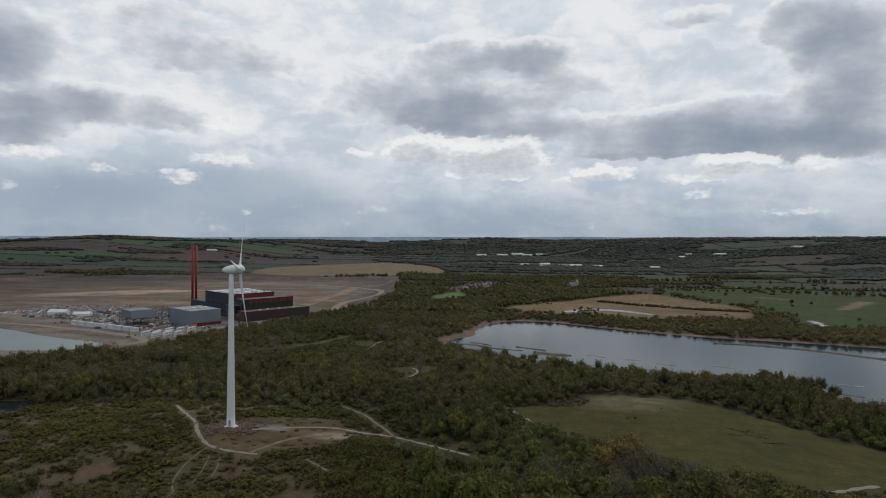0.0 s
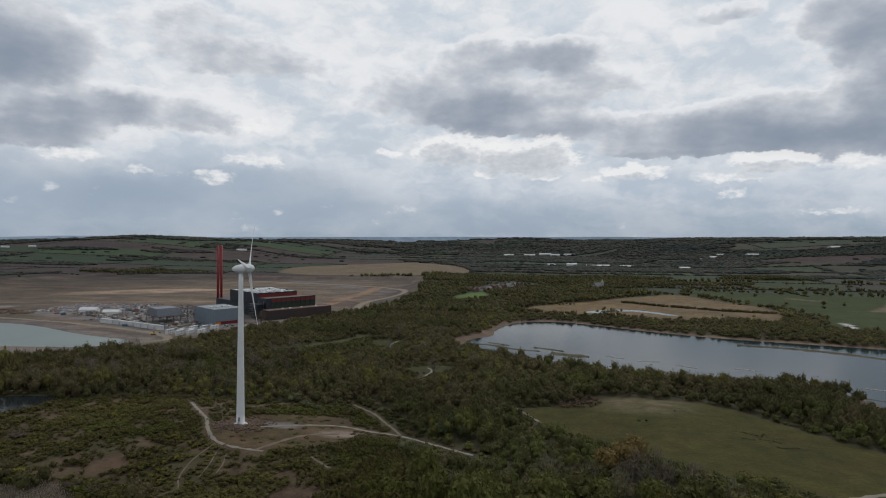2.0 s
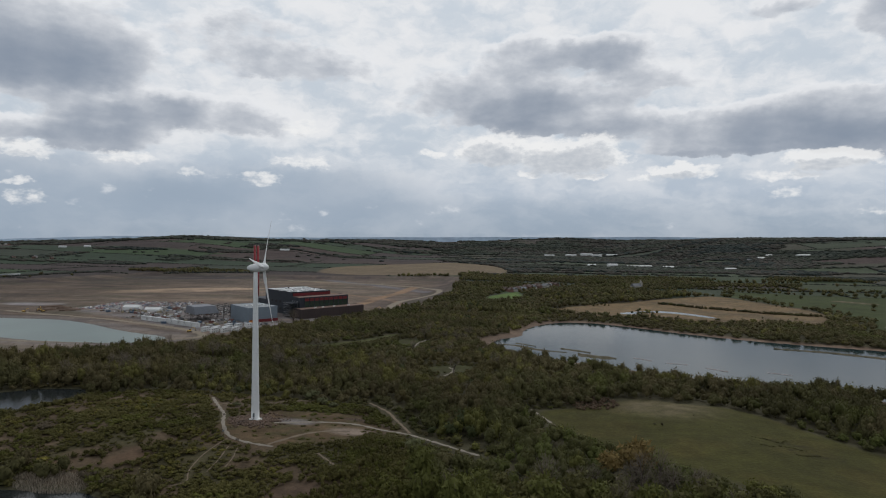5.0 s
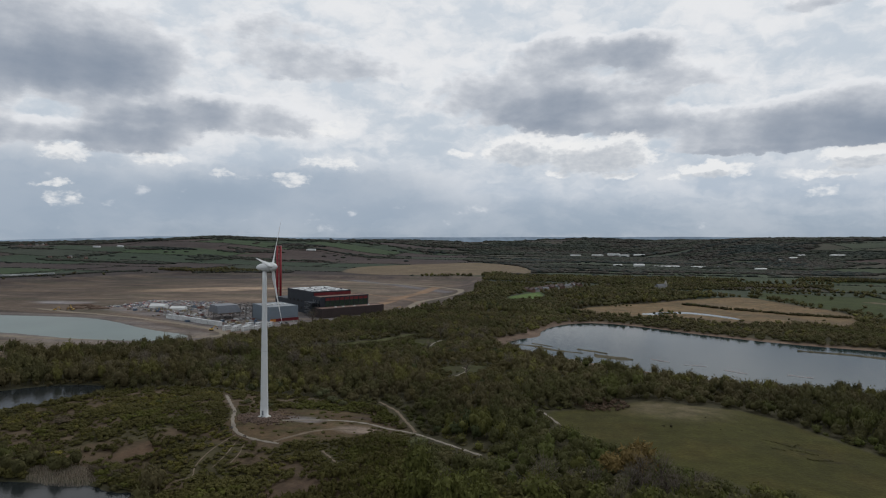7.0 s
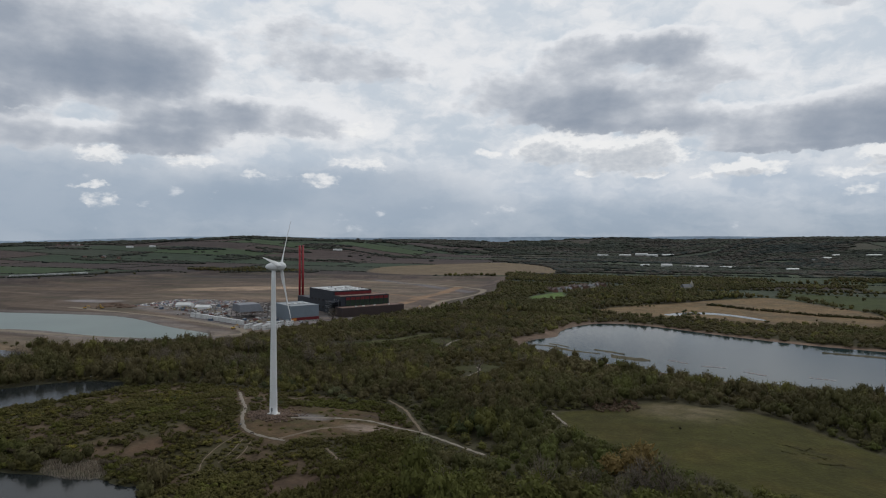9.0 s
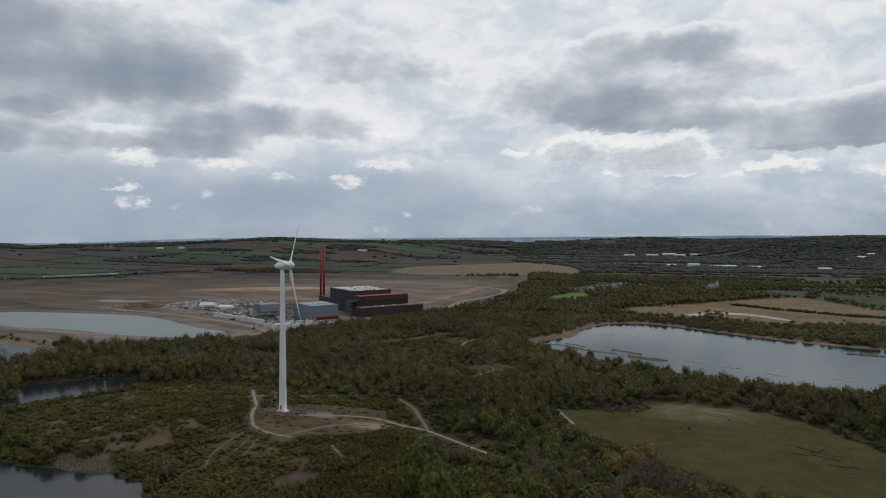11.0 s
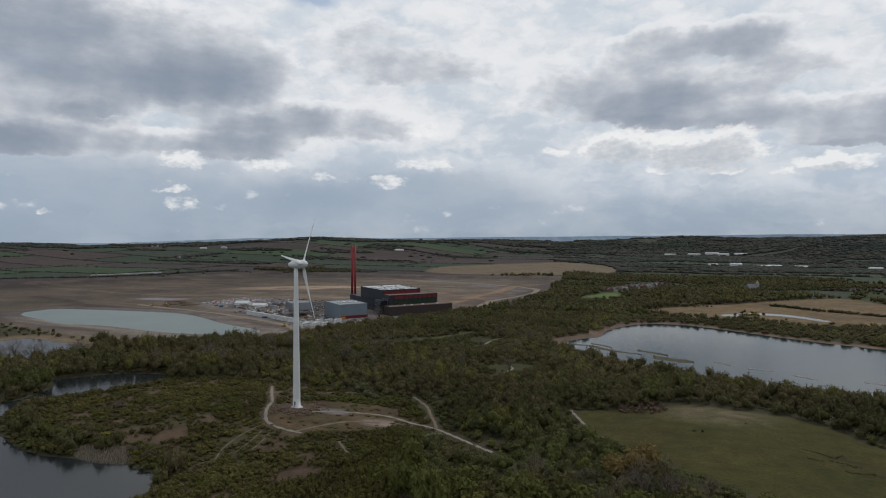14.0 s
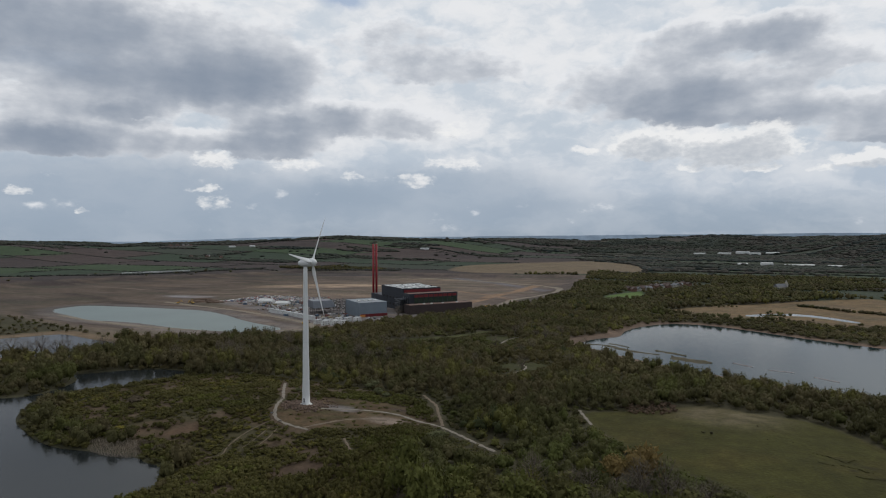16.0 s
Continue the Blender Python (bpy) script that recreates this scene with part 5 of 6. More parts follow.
bm.faces.new(ends[1][::-1])
part("roof", bm, M_SLATE, church)
tower_c = part("tower", box(8, 13, -2.6, 2.6, 0, 12), M_STONE, church)
part("spire", rod((10.5, 0, 12), (10.5, 0, 19), 2.9, 0.1, 8), M_STONE, tower_c)
for k in range(5):
    part("window", box(-12 + 4 * k, -10.6 + 4 * k, -5.06, -4.98, 2.0, 5.0), M_WINDOW, church)


def warehouse(x, y, turn, wide, deep, high, label="white clad warehouse far across the vale"):
    return house("warehouse", (x, y, ground_at(x, y)), turn, wide, deep, high, high + 2.2, M_OFFWHITE, M_PALE, label, "warehouse", "far warehouses", False)


for x, y, turn, wide, deep, high in ((361, 2244, 6, 34, 20, 11), (440, 2262, 4, 55, 22, 5), (480, 2280, 3, 40, 20, 5), (560, 2270, 8, 50, 14, 4), (735, 2190, 5, 36, 14, 5), (300, 2330, 12, 30, 12, 4),
                                     (196, 3240, 4, 50, 24, 8), (305, 3300, 3, 60, 26, 8), (390, 3330, 4, 60, 24, 12), (440, 3320, 4, 50, 22, 8), (520, 3340, 6, 60, 20, 8),
                                     (1120, 2560, 10, 50, 20, 6), (960, 2540, 10, 30, 14, 5), (1010, 2600, 10, 24, 14, 5), (1480, 2640, 14, 46, 18, 6), (-990, 2700, 10, 40, 12, 6), (-1900, 2500, 10, 30, 10, 5), (-1800, 2520, 4, 26, 10, 5)):
    warehouse(x, y, turn, wide, deep, high)
# pale strips of glass or sheeting in the fields
for x, y, wide, deep, turn in ((305, 1655, 140, 26, 2), (640, 2080, 60, 14, -20)):
    z = ground_at(x, y)
    gh = thing("glasshouse", (x, y, z), "long low pale glasshouse roof among trees", "glasshouse", "glasshouses", turn)
    bm = bmesh.new()
    for k in range(4):
        y0 = -deep / 2 + k * deep / 4
        ends = [[bm.verts.new((sx_, yy, zz)) for yy, zz in ((y0, 0), (y0, 2.5), (y0 + deep / 8, 4.0), (y0 + deep / 4, 2.5), (y0 + deep / 4, 0))] for sx_ in (-wide / 2, wide / 2)]
        for i in range(4):
            bm.faces.new((ends[0][i], ends[0][i + 1], ends[1][i + 1], ends[1][i]))
        bm.faces.new(ends[0])
        bm.faces.new(ends[1][::-1])
    part("roof", bm, M_GREY, gh)

# passenger train on the far line
RAIL = [(-1500, 1010), (-1196, 1217), (-1130, 1330), (-1080, 1480), (-1050, 1600)]
ta, tb = Vector((-1235, 1240)), Vector((-1150, 1400))
tdir = (tb - ta).normalized()
train = thing("passenger_train", (ta.x, ta.y, ground_at(ta.x, ta.y) + 0.8), "white passenger train on the far railway", "train", turn=math.degrees(math.atan2(tdir.y, tdir.x)))
for k in range(7):
    car_ob = part("coach", box(k * 24.5, k * 24.5 + 23.6, -1.4, 1.4, 0.6, 3.9, 0.35), M_OFFWHITE, train, "white railway coach")
    part("window_band", box(k * 24.5 + 1, k * 24.5 + 22.6, -1.46, 1.46, 2.2, 3.0), M_WINDOW, car_ob)
    part("bogie", box(k * 24.5 + 2, k * 24.5 + 5, -1.1, 1.1, -0.2, 0.6), M_TYRE, car_ob)
    part("bogie", box(k * 24.5 + 18, k * 24.5 + 21, -1.1, 1.1, -0.2, 0.6), M_TYRE, car_ob)

# ---- lake things ----


def islet(points, width, label, high=0.5):
    """A low reed-grown bar along a line in the water, with a wet mud edge round it."""
    line = smooth_line(points, 3)
    n = len(line)
    ob = thing("islet", (line[n // 2][0], line[n // 2][1], LAKE_Z), label, "islet", "lake islets")
    ox, oy = line[n // 2]
    for name, mat, wide, lift in (("mud_edge", M_MUD, 1.0, 0.12), ("turf", M_ISLET, 0.62, high)):
        bm = bmesh.new()
        left, mid_, right = [], [], []
        for i, (x, y) in enumerate(line):
            x1, y1 = line[min(i + 1, n - 1)]
            x0, y0 = line[max(i - 1, 0)]
            d = math.hypot(x1 - x0, y1 - y0) + 1e-6
            w = wide * width * (0.12 + 0.88 * math.sin(math.pi * (i + 0.3) / n)) * (1 + 0.9 * noise.noise((x * 0.13, y * 0.13, 0)))
            nx_, ny_ = -(y1 - y0) / d * w / 2, (x1 - x0) / d * w / 2
            bump_ = lift * (1 + 0.7 * noise.noise((x * 0.3, y * 0.3, 3)))
            left.append(bm.verts.new((x + nx_ - ox, y + ny_ - oy, -0.15)))
            mid_.append(bm.verts.new((x - ox, y - oy, bump_)))
            right.append(bm.verts.new((x - nx_ - ox, y - ny_ - oy, -0.15)))
        for a, b in ((left, mid_), (mid_, right)):
            for i in range(n - 1):
                bm.faces.new((a[i], b[i], b[i + 1], a[i + 1]))
        part(name, bm, mat, ob)
    return ob


M_ISLET = material("reed_grown_bar", (0.058, 0.049, 0.028), 0.95, grain=((0.15, 0.3), (0.9, 0.3)), bump=0.3, bump_scale=0.8)
M_MUD = material("wet_shore_mud", (0.105, 0.084, 0.060), 0.7, grain=((0.2, 0.3),), bump=0.2, bump_scale=0.6)
islet([(-8, 622), (14, 636), (32, 634), (49, 612), (78, 602)], 17, "brown reed-fringed bar in the lake")
islet([(30, 646), (40, 640), (50, 630)], 14, "brown reed-fringed bar in the lake")
islet([(88, 596), (96, 588), (108, 583), (120, 579)], 30, "low green islet in the lake", 1.0)
islet([(74, 622), (88, 614), (100, 604)], 15, "thin mud bar in the lake", 0.7)
islet([(284, 656), (300, 652), (325, 645), (350, 630), (372, 616), (404, 578), (440, 556), (480, 535)], 17, "long brown mud bar across the lake", 0.9)
islet([(276, 452), (286, 444), (296, 436)], 8, "thin pale mud spit near the wooded point", 0.3)


def raft(place, turn, length):
    r = thing("floating_raft", place, "long low floating reed raft", "raft", "lake rafts", turn)
    for k in range(int(length // 3)):
        part("plank", box(-length / 2 + 3 * k, -length / 2 + 3 * k + 2.7, -0.7, 0.7, -0.05, 0.22), M_ROOFBROWN, r)
    for y in (-0.8, 0.8):
        part("float", rod((-length / 2, y, 0.08), (length / 2, y, 0.08), 0.16, sides=8), M_PALE, r)
    for k in range(0, int(length // 3), 2):
        part("post", rod((-length / 2 + 3 * k, 0.6, 0), (-length / 2 + 3 * k, 0.6, 0.9), 0.08, sides=6), M_BARK, r)
    return r


raft_a = raft((143, 579, LAKE_Z), -42, 18)
for x, y, turn in ((169, 563, -12), (196, 543, -40), (242, 535, -25), (309, 472, -28)):
    copy_thing(raft_a, pose(x, y, LAKE_Z, 0, 0, turn))
# landing stage on the pond
stage = thing("landing_stage", (-296, 398, POND_Z), "pale wooden landing stage at the pond edge", "jetty", turn=35)
for k in range(10):
    part("plank", box(-6 + 1.2 * k, -4.95 + 1.2 * k, -0.9, 0.9, 0.35, 0.45), M_PALE, stage)
for k in range(4):
    for y in (-0.8, 0.8):
        part("post", rod((-5.5 + 3.5 * k, y, -1), (-5.5 + 3.5 * k, y, 0.6), 0.1, sides=6), M_BARK, stage)

# post-and-rail fence beside the drive
fence = thing("rail_fence", (0, 0, 0), "weathered wooden post-and-rail fence beside the drive", "fence")
fence_line = [(-58, 337), (-52, 334.5), (-46, 331.5), (-40, 327.8), (-34, 325.4), (-29, 324)]
for k, ((ax, ay), (bx, by)) in enumerate(zip(fence_line, fence_line[1:])):
    for f in (0.0, 0.5):
        x, y = ax + (bx - ax) * f, ay + (by - ay) * f + 2.6
        z = ground_at(x, y)
        part("post", box(x - 0.09, x + 0.09, y - 0.09, y + 0.09, z - 0.3, z + 1.25, 0.02), M_BARK, fence)
    for hgt in (0.6, 1.1):
        part("rail", rod((ax, ay + 2.6, ground_at(ax, ay + 2.6) + hgt), (bx, by + 2.6, ground_at(bx, by + 2.6) + hgt), 0.06, sides=5), M_BARK, fence)
# benches and boards by the loop path


def bench(place, turn):
    b = thing("bench", place, "dark wooden bench beside the gravel path", "bench", "path benches", turn)
    part("seat", box(-0.9, 0.9, -0.25, 0.25, 0.42, 0.5, 0.02), M_BARK, b)
    part("backrest", box(-0.9, 0.9, 0.22, 0.3, 0.6, 0.95, 0.02), M_BARK, b)
    for x in (-0.75, 0.75):
        part("leg", box(x - 0.06, x + 0.06, -0.22, 0.28, -0.1, 0.42), M_BARK, b)
    return b


bench_a = bench((-142.5, 347, ground_at(-142.5, 347)), 40)
copy_thing(bench_a, pose(-129, 329, ground_at(-129, 329), 0, 0, 80))
copy_thing(bench_a, pose(-104, 290.5, ground_at(-104, 290.5), 0, 0, 10))
board = thing("information_board", (-115.5, 299.5, ground_at(-115.5, 299.5)), "small dark information board on two posts", "sign", turn=60)
for x in (-0.5, 0.5):
    part("post", box(x - 0.05, x + 0.05, -0.05, 0.05, -0.2, 1.5), M_BARK, board)
part("panel", box(-0.6, 0.6, -0.08, -0.05, 0.8, 1.5), M_STEEL, board)

# ---- trees, bushes, hedges and reeds ----
rng = np.random.default_rng(7)
ICO = bmesh.new()
bmesh.ops.create_icosphere(ICO, subdivisions=1, radius=1)
ico_v = np.array([v.co[:] for v in ICO.verts])
ico_f = np.array([[v.index for v in f.verts] for f in ICO.faces])
ICO.free()
ICO = bmesh.new()
bmesh.ops.create_icosphere(ICO, subdivisions=2, radius=1)
ico2_v = np.array([v.co[:] for v in ICO.verts])
ico2_f = np.array([[v.index for v in f.verts] for f in ICO.faces])
ICO.free()


def unit(v):
    return v / (np.linalg.norm(v, axis=-1, keepdims=True) + 1e-9)


def crown_proto(lobes, cards, size, flat=0.9, core=0.74):
    """A crown about 1 in radius with its foot at z = 0: ragged lobes under a skin of leaf sprays."""
    centres = unit(rng.normal(size=(lobes, 3))) * rng.uniform(0.32, 0.72, (lobes, 1))
    centres[:, 2] = np.abs(centres[:, 2]) * 0.9 + 0.75
    centres[0] = (0, 0, 0.85)
    radii = rng.uniform(0.42, 0.66, lobes)
    radii[0] = 0.72
    vs, fs, n = [], [], 0
    for c, r in zip(centres, radii):
        v = ico_v * (r * core) * (1 + rng.uniform(-0.22, 0.22, (len(ico_v), 1))) * (1, 1, flat) + c
        vs.append(v)
        fs.append(ico_f + n)
        n += len(v)
    pick = rng.choice(lobes, cards, p=radii ** 2 / (radii ** 2).sum())
    d = unit(rng.normal(size=(cards, 3)) + (0, 0, 0.35))
    at = centres[pick] + d * radii[pick][:, None] * rng.uniform(0.70, 1.28, (cards, 1)) * (1, 1, flat)
    normal = unit(d + (0, 0, 0.25) + 0.38 * rng.normal(size=(cards, 3)))
    t1 = unit(np.cross(normal, rng.normal(size=(cards, 3))))
    t2 = np.cross(normal, t1)
    s = size * rng.uniform(0.6, 1.5, (cards, 1))
    spray = rng.random((cards, 1)) < 0.22
    grow = unit(d + (0, 0, 0.7) + 0.5 * rng.normal(size=(cards, 3)))
    side = unit(np.cross(grow, rng.normal(size=(cards, 3))))
    flat_tri = np.stack([at + t1 * s, at - t1 * s * 0.6 + t2 * s * 0.9, at - t1 * s * 0.5 - t2 * s * 0.8], 1)
    tall_tri = np.stack([at + grow * s * 1.9, at - grow * s * 0.5 + side * s * 0.55, at - grow * s * 0.5 - side * s * 0.55], 1)
    tri = np.where(spray[:, :, None], tall_tri, flat_tri).reshape(-1, 3)
    vs.append(tri)
    fs.append(np.arange(cards * 3).reshape(-1, 3) + n)
    return np.concatenate(vs), np.concatenate(fs)


def clump_proto(v0, f0, rough):
    v = v0 * (1 + rng.uniform(-rough, rough, (len(v0), 1)))
    v[:, 2] = v[:, 2] * 0.9 + 0.75
    return v, f0


MID = [crown_proto(lobes, 150, 0.115, 1.0, 0.72) for lobes in (3, 4, 5, 6, 4, 5, 3, 6, 5, 4)]
BUSH = [crown_proto(2, 30, 0.21, 0.75, 0.78) for _ in range(8)]
FAR_A = [crown_proto(2, 16, 0.26, 0.9, 0.85) for _ in range(8)]
FAR_B = [clump_proto(ico_v, ico_f, 0.32) for _ in range(8)]
# spring leaf, olive scrub, bare brown twig, willow yellow-green, dark evergreen
TINTS = np.array([(0.073, 0.077, 0.022), (0.069, 0.065, 0.024), (0.082, 0.070, 0.030), (0.098, 0.092, 0.026), (0.049, 0.054, 0.021)])


OCT_V = np.array([(1, 0, 0), (0, 1, 0), (-1, 0, 0), (0, -1, 0), (0, 0, 1), (0, 0, -1.0)])
OCT_F = np.array([(0, 1, 4), (1, 2, 4), (2, 3, 4), (3, 0, 4), (1, 0, 5), (2, 1, 5), (3, 2, 5), (0, 3, 5)])
HEDGE = [clump_proto(OCT_V, OCT_F, 0.35) for _ in range(8)]


def mass(name, x, y, rad, tall, protos, tints, label, category, sink=0.0, mat=None):
    """Many plants joined into one mesh; rad and tall in metres."""
    z = land(x, y) - sink
    turn = rng.uniform(0, 2 * math.pi, len(x))
    which = rng.integers(0, len(protos), len(x))
    vs, fs, cs, n = [], [], [], 0
    for k, (pv, pf) in enumerate(protos):
        m = which == k
        if not m.any():
            continue
        c, s = np.cos(turn[m])[:, None], np.sin(turn[m])[:, None]
        vx = (pv[None, :, 0] * c - pv[None, :, 1] * s) * rad[m][:, None] + x[m][:, None]
        vy = (pv[None, :, 0] * s + pv[None, :, 1] * c) * rad[m][:, None] + y[m][:, None]
        vz = pv[None, :, 2] * (tall[m] / 1.6)[:, None] + z[m][:, None]
        count = int(m.sum())
        vs.append(np.stack([vx, vy, vz], -1).reshape(-1, 3))
        fs.append((pf[None] + (np.arange(count) * len(pv))[:, None, None]).reshape(-1, 3) + n)
        cs.append(np.repeat(tints[m], len(pv), 0))
        n += count * len(pv)
    ob = new(name, numpy_mesh(name, np.concatenate(vs), np.concatenate(fs), mat or M_LEAF, np.concatenate(cs), "tint"))
    return tagged(ob, label, category, kind="stuff")


def scatter(x0, x1, y0, y1, gap):
    gx_, gy_ = np.meshgrid(np.arange(x0, x1, gap), np.arange(y0, y1, gap))
    gx_, gy_ = gx_.ravel(), gy_.ravel()
    return gx_ + rng.uniform(-0.5, 0.5, gx_.size) * gap, gy_ + rng.uniform(-0.5, 0.5, gy_.size) * gap


def pick_tints(x, y, base):
    w = np.array(base, float)
    cuts = np.cumsum(w / w.sum())
    patch = np.clip(0.5 + 0.30 * ripple(x, y, 38, 40) + 0.20 * ripple(x, y, 11, 44) + rng.normal(0, 0.07, len(x)), 0, 0.999)
    t = TINTS[np.minimum(np.searchsorted(cuts, patch), 4)].copy()
    t[:, 2] *= 1.15
    t *= (0.98 + 0.20 * ripple(x, y, 62, 43) + 0.12 * ripple(x, y, 21, 48) + rng.uniform(-0.13, 0.13, len(x)))[:, None]
    return t


# woodland round the mound
x, y = scatter(-430, 580, 205, 860, 6.5)
seen = (x / y > -1.28) & (x / y < 0.86)
x, y = x[seen], y[seen]
bushy = (inside(SCRUB, x, y) < 0) & ~((inside(POND, x, y) < 20) & (x < -165) & (y < 300) & (rng.random(x.size) < 0.75))
keep = (rng.random(x.size) < wooded(x, y)) & ~bushy
x, y = x[keep], y[keep]
shore = (inside(LAKE, x, y) < 38) & (y < 640) & (x > 60)
def open_side(x, y):
    """Distance to the nearest open ground or path, where growth stays low."""
    d = np.full(x.shape, 60.0)
    for line in (DRIVE, BRANCH, LOOP, FIELDPATH, FIELDEDGE, DIPPATH, LOWER, WOODPATH, RIDE, FIELDEND, TRACK_A, TRACK_B, TRACK_C, TRACK_D, UPPER):
        d = np.minimum(d, along(line, x, y) - 1.0)
    for poly in (MEADOW, PAD, GLADE):
        d = np.minimum(d, inside(poly, x, y))
    return np.where((y > 372) & (x > 60), 60.0, d)


def growth_limit(x, y):
    """How high the growth may stand: low beside and in front of paths and open ground."""
    top = np.where(y < 300, 2.6, 1.8) + np.where(y < 300, 0.7, 0.55) * np.maximum(open_side(x, y), 0)
    top = np.where((x > 98) & (y < 300), np.minimum(top, np.where(x < 136, 5.2, 1.8) + 0.1 * np.maximum(inside(MEADOW, x, y), 0)), top)
    for line in (STRIP, RIDE, WOODPATH):
        top = np.minimum(top, 1.8 + 0.2 * np.maximum(along(line, x, y + 14) - 7, 0) ** 1.2)
    for line in (DRIVE, BRANCH):
        top = np.minimum(top, 1.7 + 0.22 * np.maximum(along(line, x, y + 8) - 5, 0) ** 1.2)
    return top


size = rng.random(x.size) ** 1.5
grove = step(-0.5, 0.9, ripple(x, y, 42, 41) + 0.5 * ripple(x, y, 15, 46))
tall = 4.6 + 5.0 * size + 4.4 * grove + np.where(shore, rng.uniform(-1.5, 1.2, x.size), 0) + 1.2 * ripple(x, y, 4.0, 45)
rad = 2.5 + 2.2 * size + 0.7 * grove + rng.uniform(-0.4, 0.5, x.size)
tall = np.minimum(tall, growth_limit(x, y))
tall = np.where((y > 540) & (x < 40), np.minimum(tall, 5.0 + 0.25 * rng.random(x.size) * tall), tall)
tall = np.where(shore & (x > 150), np.minimum(tall, 6.5 + rng.uniform(0, 2.5, x.size)), tall)
rad = np.minimum(rad, 0.6 + 0.62 * tall)
tall = np.where((y > 640) & (x > 40), rng.uniform(2.6, 4.8, x.size) + 1.5 * (x > 300), tall)
tall = np.where(inside(POINT, x, y) < 2, rng.uniform(6, 10.5, x.size), tall)
tint = pick_tints(x, y, (0.24, 0.26, 0.20, 0.18, 0.12)) * (1 + 0.12 * step(400, 440, y))[:, None]
green_ = (y < 345) & (x > -45)
tint[green_] = pick_tints(x[green_], y[green_], (0.46, 0.28, 0.04, 0.17, 0.05)) * (0.98, 1.04, 0.95)
brown = (ripple(x, y, 60, 42) + rng.normal(0, 0.2, x.size) > 0.55) & (y > 360) & (x < 30)
tint[brown] = TINTS[2] * rng.uniform(0.8, 1.15, (int(brown.sum()), 1))
near = (y < 283) & (x > -30) & (x < 190)
order = np.argsort(y[near])
ni = np.nonzero(near)[0][order][:150]
single = np.zeros(x.size, bool)
single[ni] = True
mid_near = ~single
mass("woodland", x[mid_near], y[mid_near], rad[mid_near], tall[mid_near], MID, tint[mid_near], "young mixed woodland coming into spring leaf", "woodland", 0.4)

# low growth that closes the ground between the trees and along the paths
ux, uy = scatter(-130, 200, 205, 660, 3.3)
keep = (ux > -0.34 * uy - 20) & (inside(SCRUB, ux, uy) > 0) & (growth_limit(ux, uy) < 5.0) & (rng.random(ux.size) < wooded(ux, uy) * 0.9)
ux, uy = ux[keep], uy[keep]
mass("undergrowth", ux, uy, rng.uniform(1.5, 2.6, ux.size), np.minimum(rng.uniform(1.0, 2.8, ux.size), growth_limit(ux, uy)), BUSH, pick_tints(ux, uy, (0.36, 0.34, 0.14, 0.10, 0.06)) * (0.9, 0.92, 0.85),
     "low bramble and sapling undergrowth beside the paths", "scrub", 0.3)

# single trees of the foreground


def tree_kind(tint_rgb, seed, bare=False):
    random.seed(seed)
    t = thing("tree", (0, 0, 0), "leafless grey-brown tree with fine twigs" if bare else "young broadleaf tree in early spring leaf", "tree", "foreground trees")
    bm = rod((0, 0, -0.5), (0.1, 0.05, 3.2), 0.20, 0.13, 7)
    tips = []
    for k in range(9):
        a, h = k * 2.4 + random.uniform(-0.3, 0.3), random.uniform(1.4, 3.0)
        e = (random.uniform(1.3, 2.3) * math.cos(a), random.uniform(1.3, 2.3) * math.sin(a), h + random.uniform(1.5, 3.4))
        add_rod(bm, (0.05, 0.02, h), e, 0.09, 0.03, 5)
        tips.append(((0.05, 0.02, h), e))
    smooth(part("trunk", bm, M_BARK, t))
    if bare:
        bm = bmesh.new()
        for k in range(360):
            out = Vector((random.gauss(0, 1), random.gauss(0, 1), random.gauss(0.25, 0.9))).normalized()
            s = Vector((0.05, 0.02, 3.9)) + Vector((out.x * 2.0, out.y * 2.0, out.z * 2.3)) * random.uniform(0.35, 1.0)
            d = (out + Vector((0, 0, 0.45)) + Vector((random.gauss(0, 0.45), random.gauss(0, 0.45), random.gauss(0, 0.3)))) * random.uniform(0.35, 0.75)
            w_ = d.cross(Vector((random.gauss(0, 1), random.gauss(0, 1), random.gauss(0, 1)))).normalized() * 0.026
            bm.faces.new([bm.verts.new(q) for q in (s - w_, s + w_, s + d)])
        part("crown", bm, M_TWIG, t)
    else:
        pv, pf = crown_proto(7, 420, 0.105, 0.9, 0.62)
        co = pv * (2.9, 2.9, 3.4) + (0, 0, 1.0)
        cr = new("crown", numpy_mesh("crown", co, pf, M_TREE, np.tile(np.array(tint_rgb), (len(co), 1)), "tint"))
        cr.parent = t
    return t


kinds = [tree_kind(TINTS[i], 50 + k) for k, i in enumerate((0, 1, 3, 0, 1, 1))]
bare_kinds = [tree_kind((0, 0, 0), 80 + k, True) for k in range(3)]
random.seed(3)
parked = set()
for i in ni:
    bare = random.random() < (0.09 if x[i] > 15 and y[i] < 262 else 0.03)
    k = random.choice(bare_kinds if bare else kinds)
    m = pose(x[i], y[i], ground_at(x[i], y[i]) - 0.2, 0, 0, random.uniform(0, 360)) @ Matrix.Diagonal((rad[i] / 2.9, rad[i] / 2.9, tall[i] / 6.6, 1))
    if k in parked:
        copy_thing(k, m)
    else:
        k.matrix_basis = m
        parked.add(k)

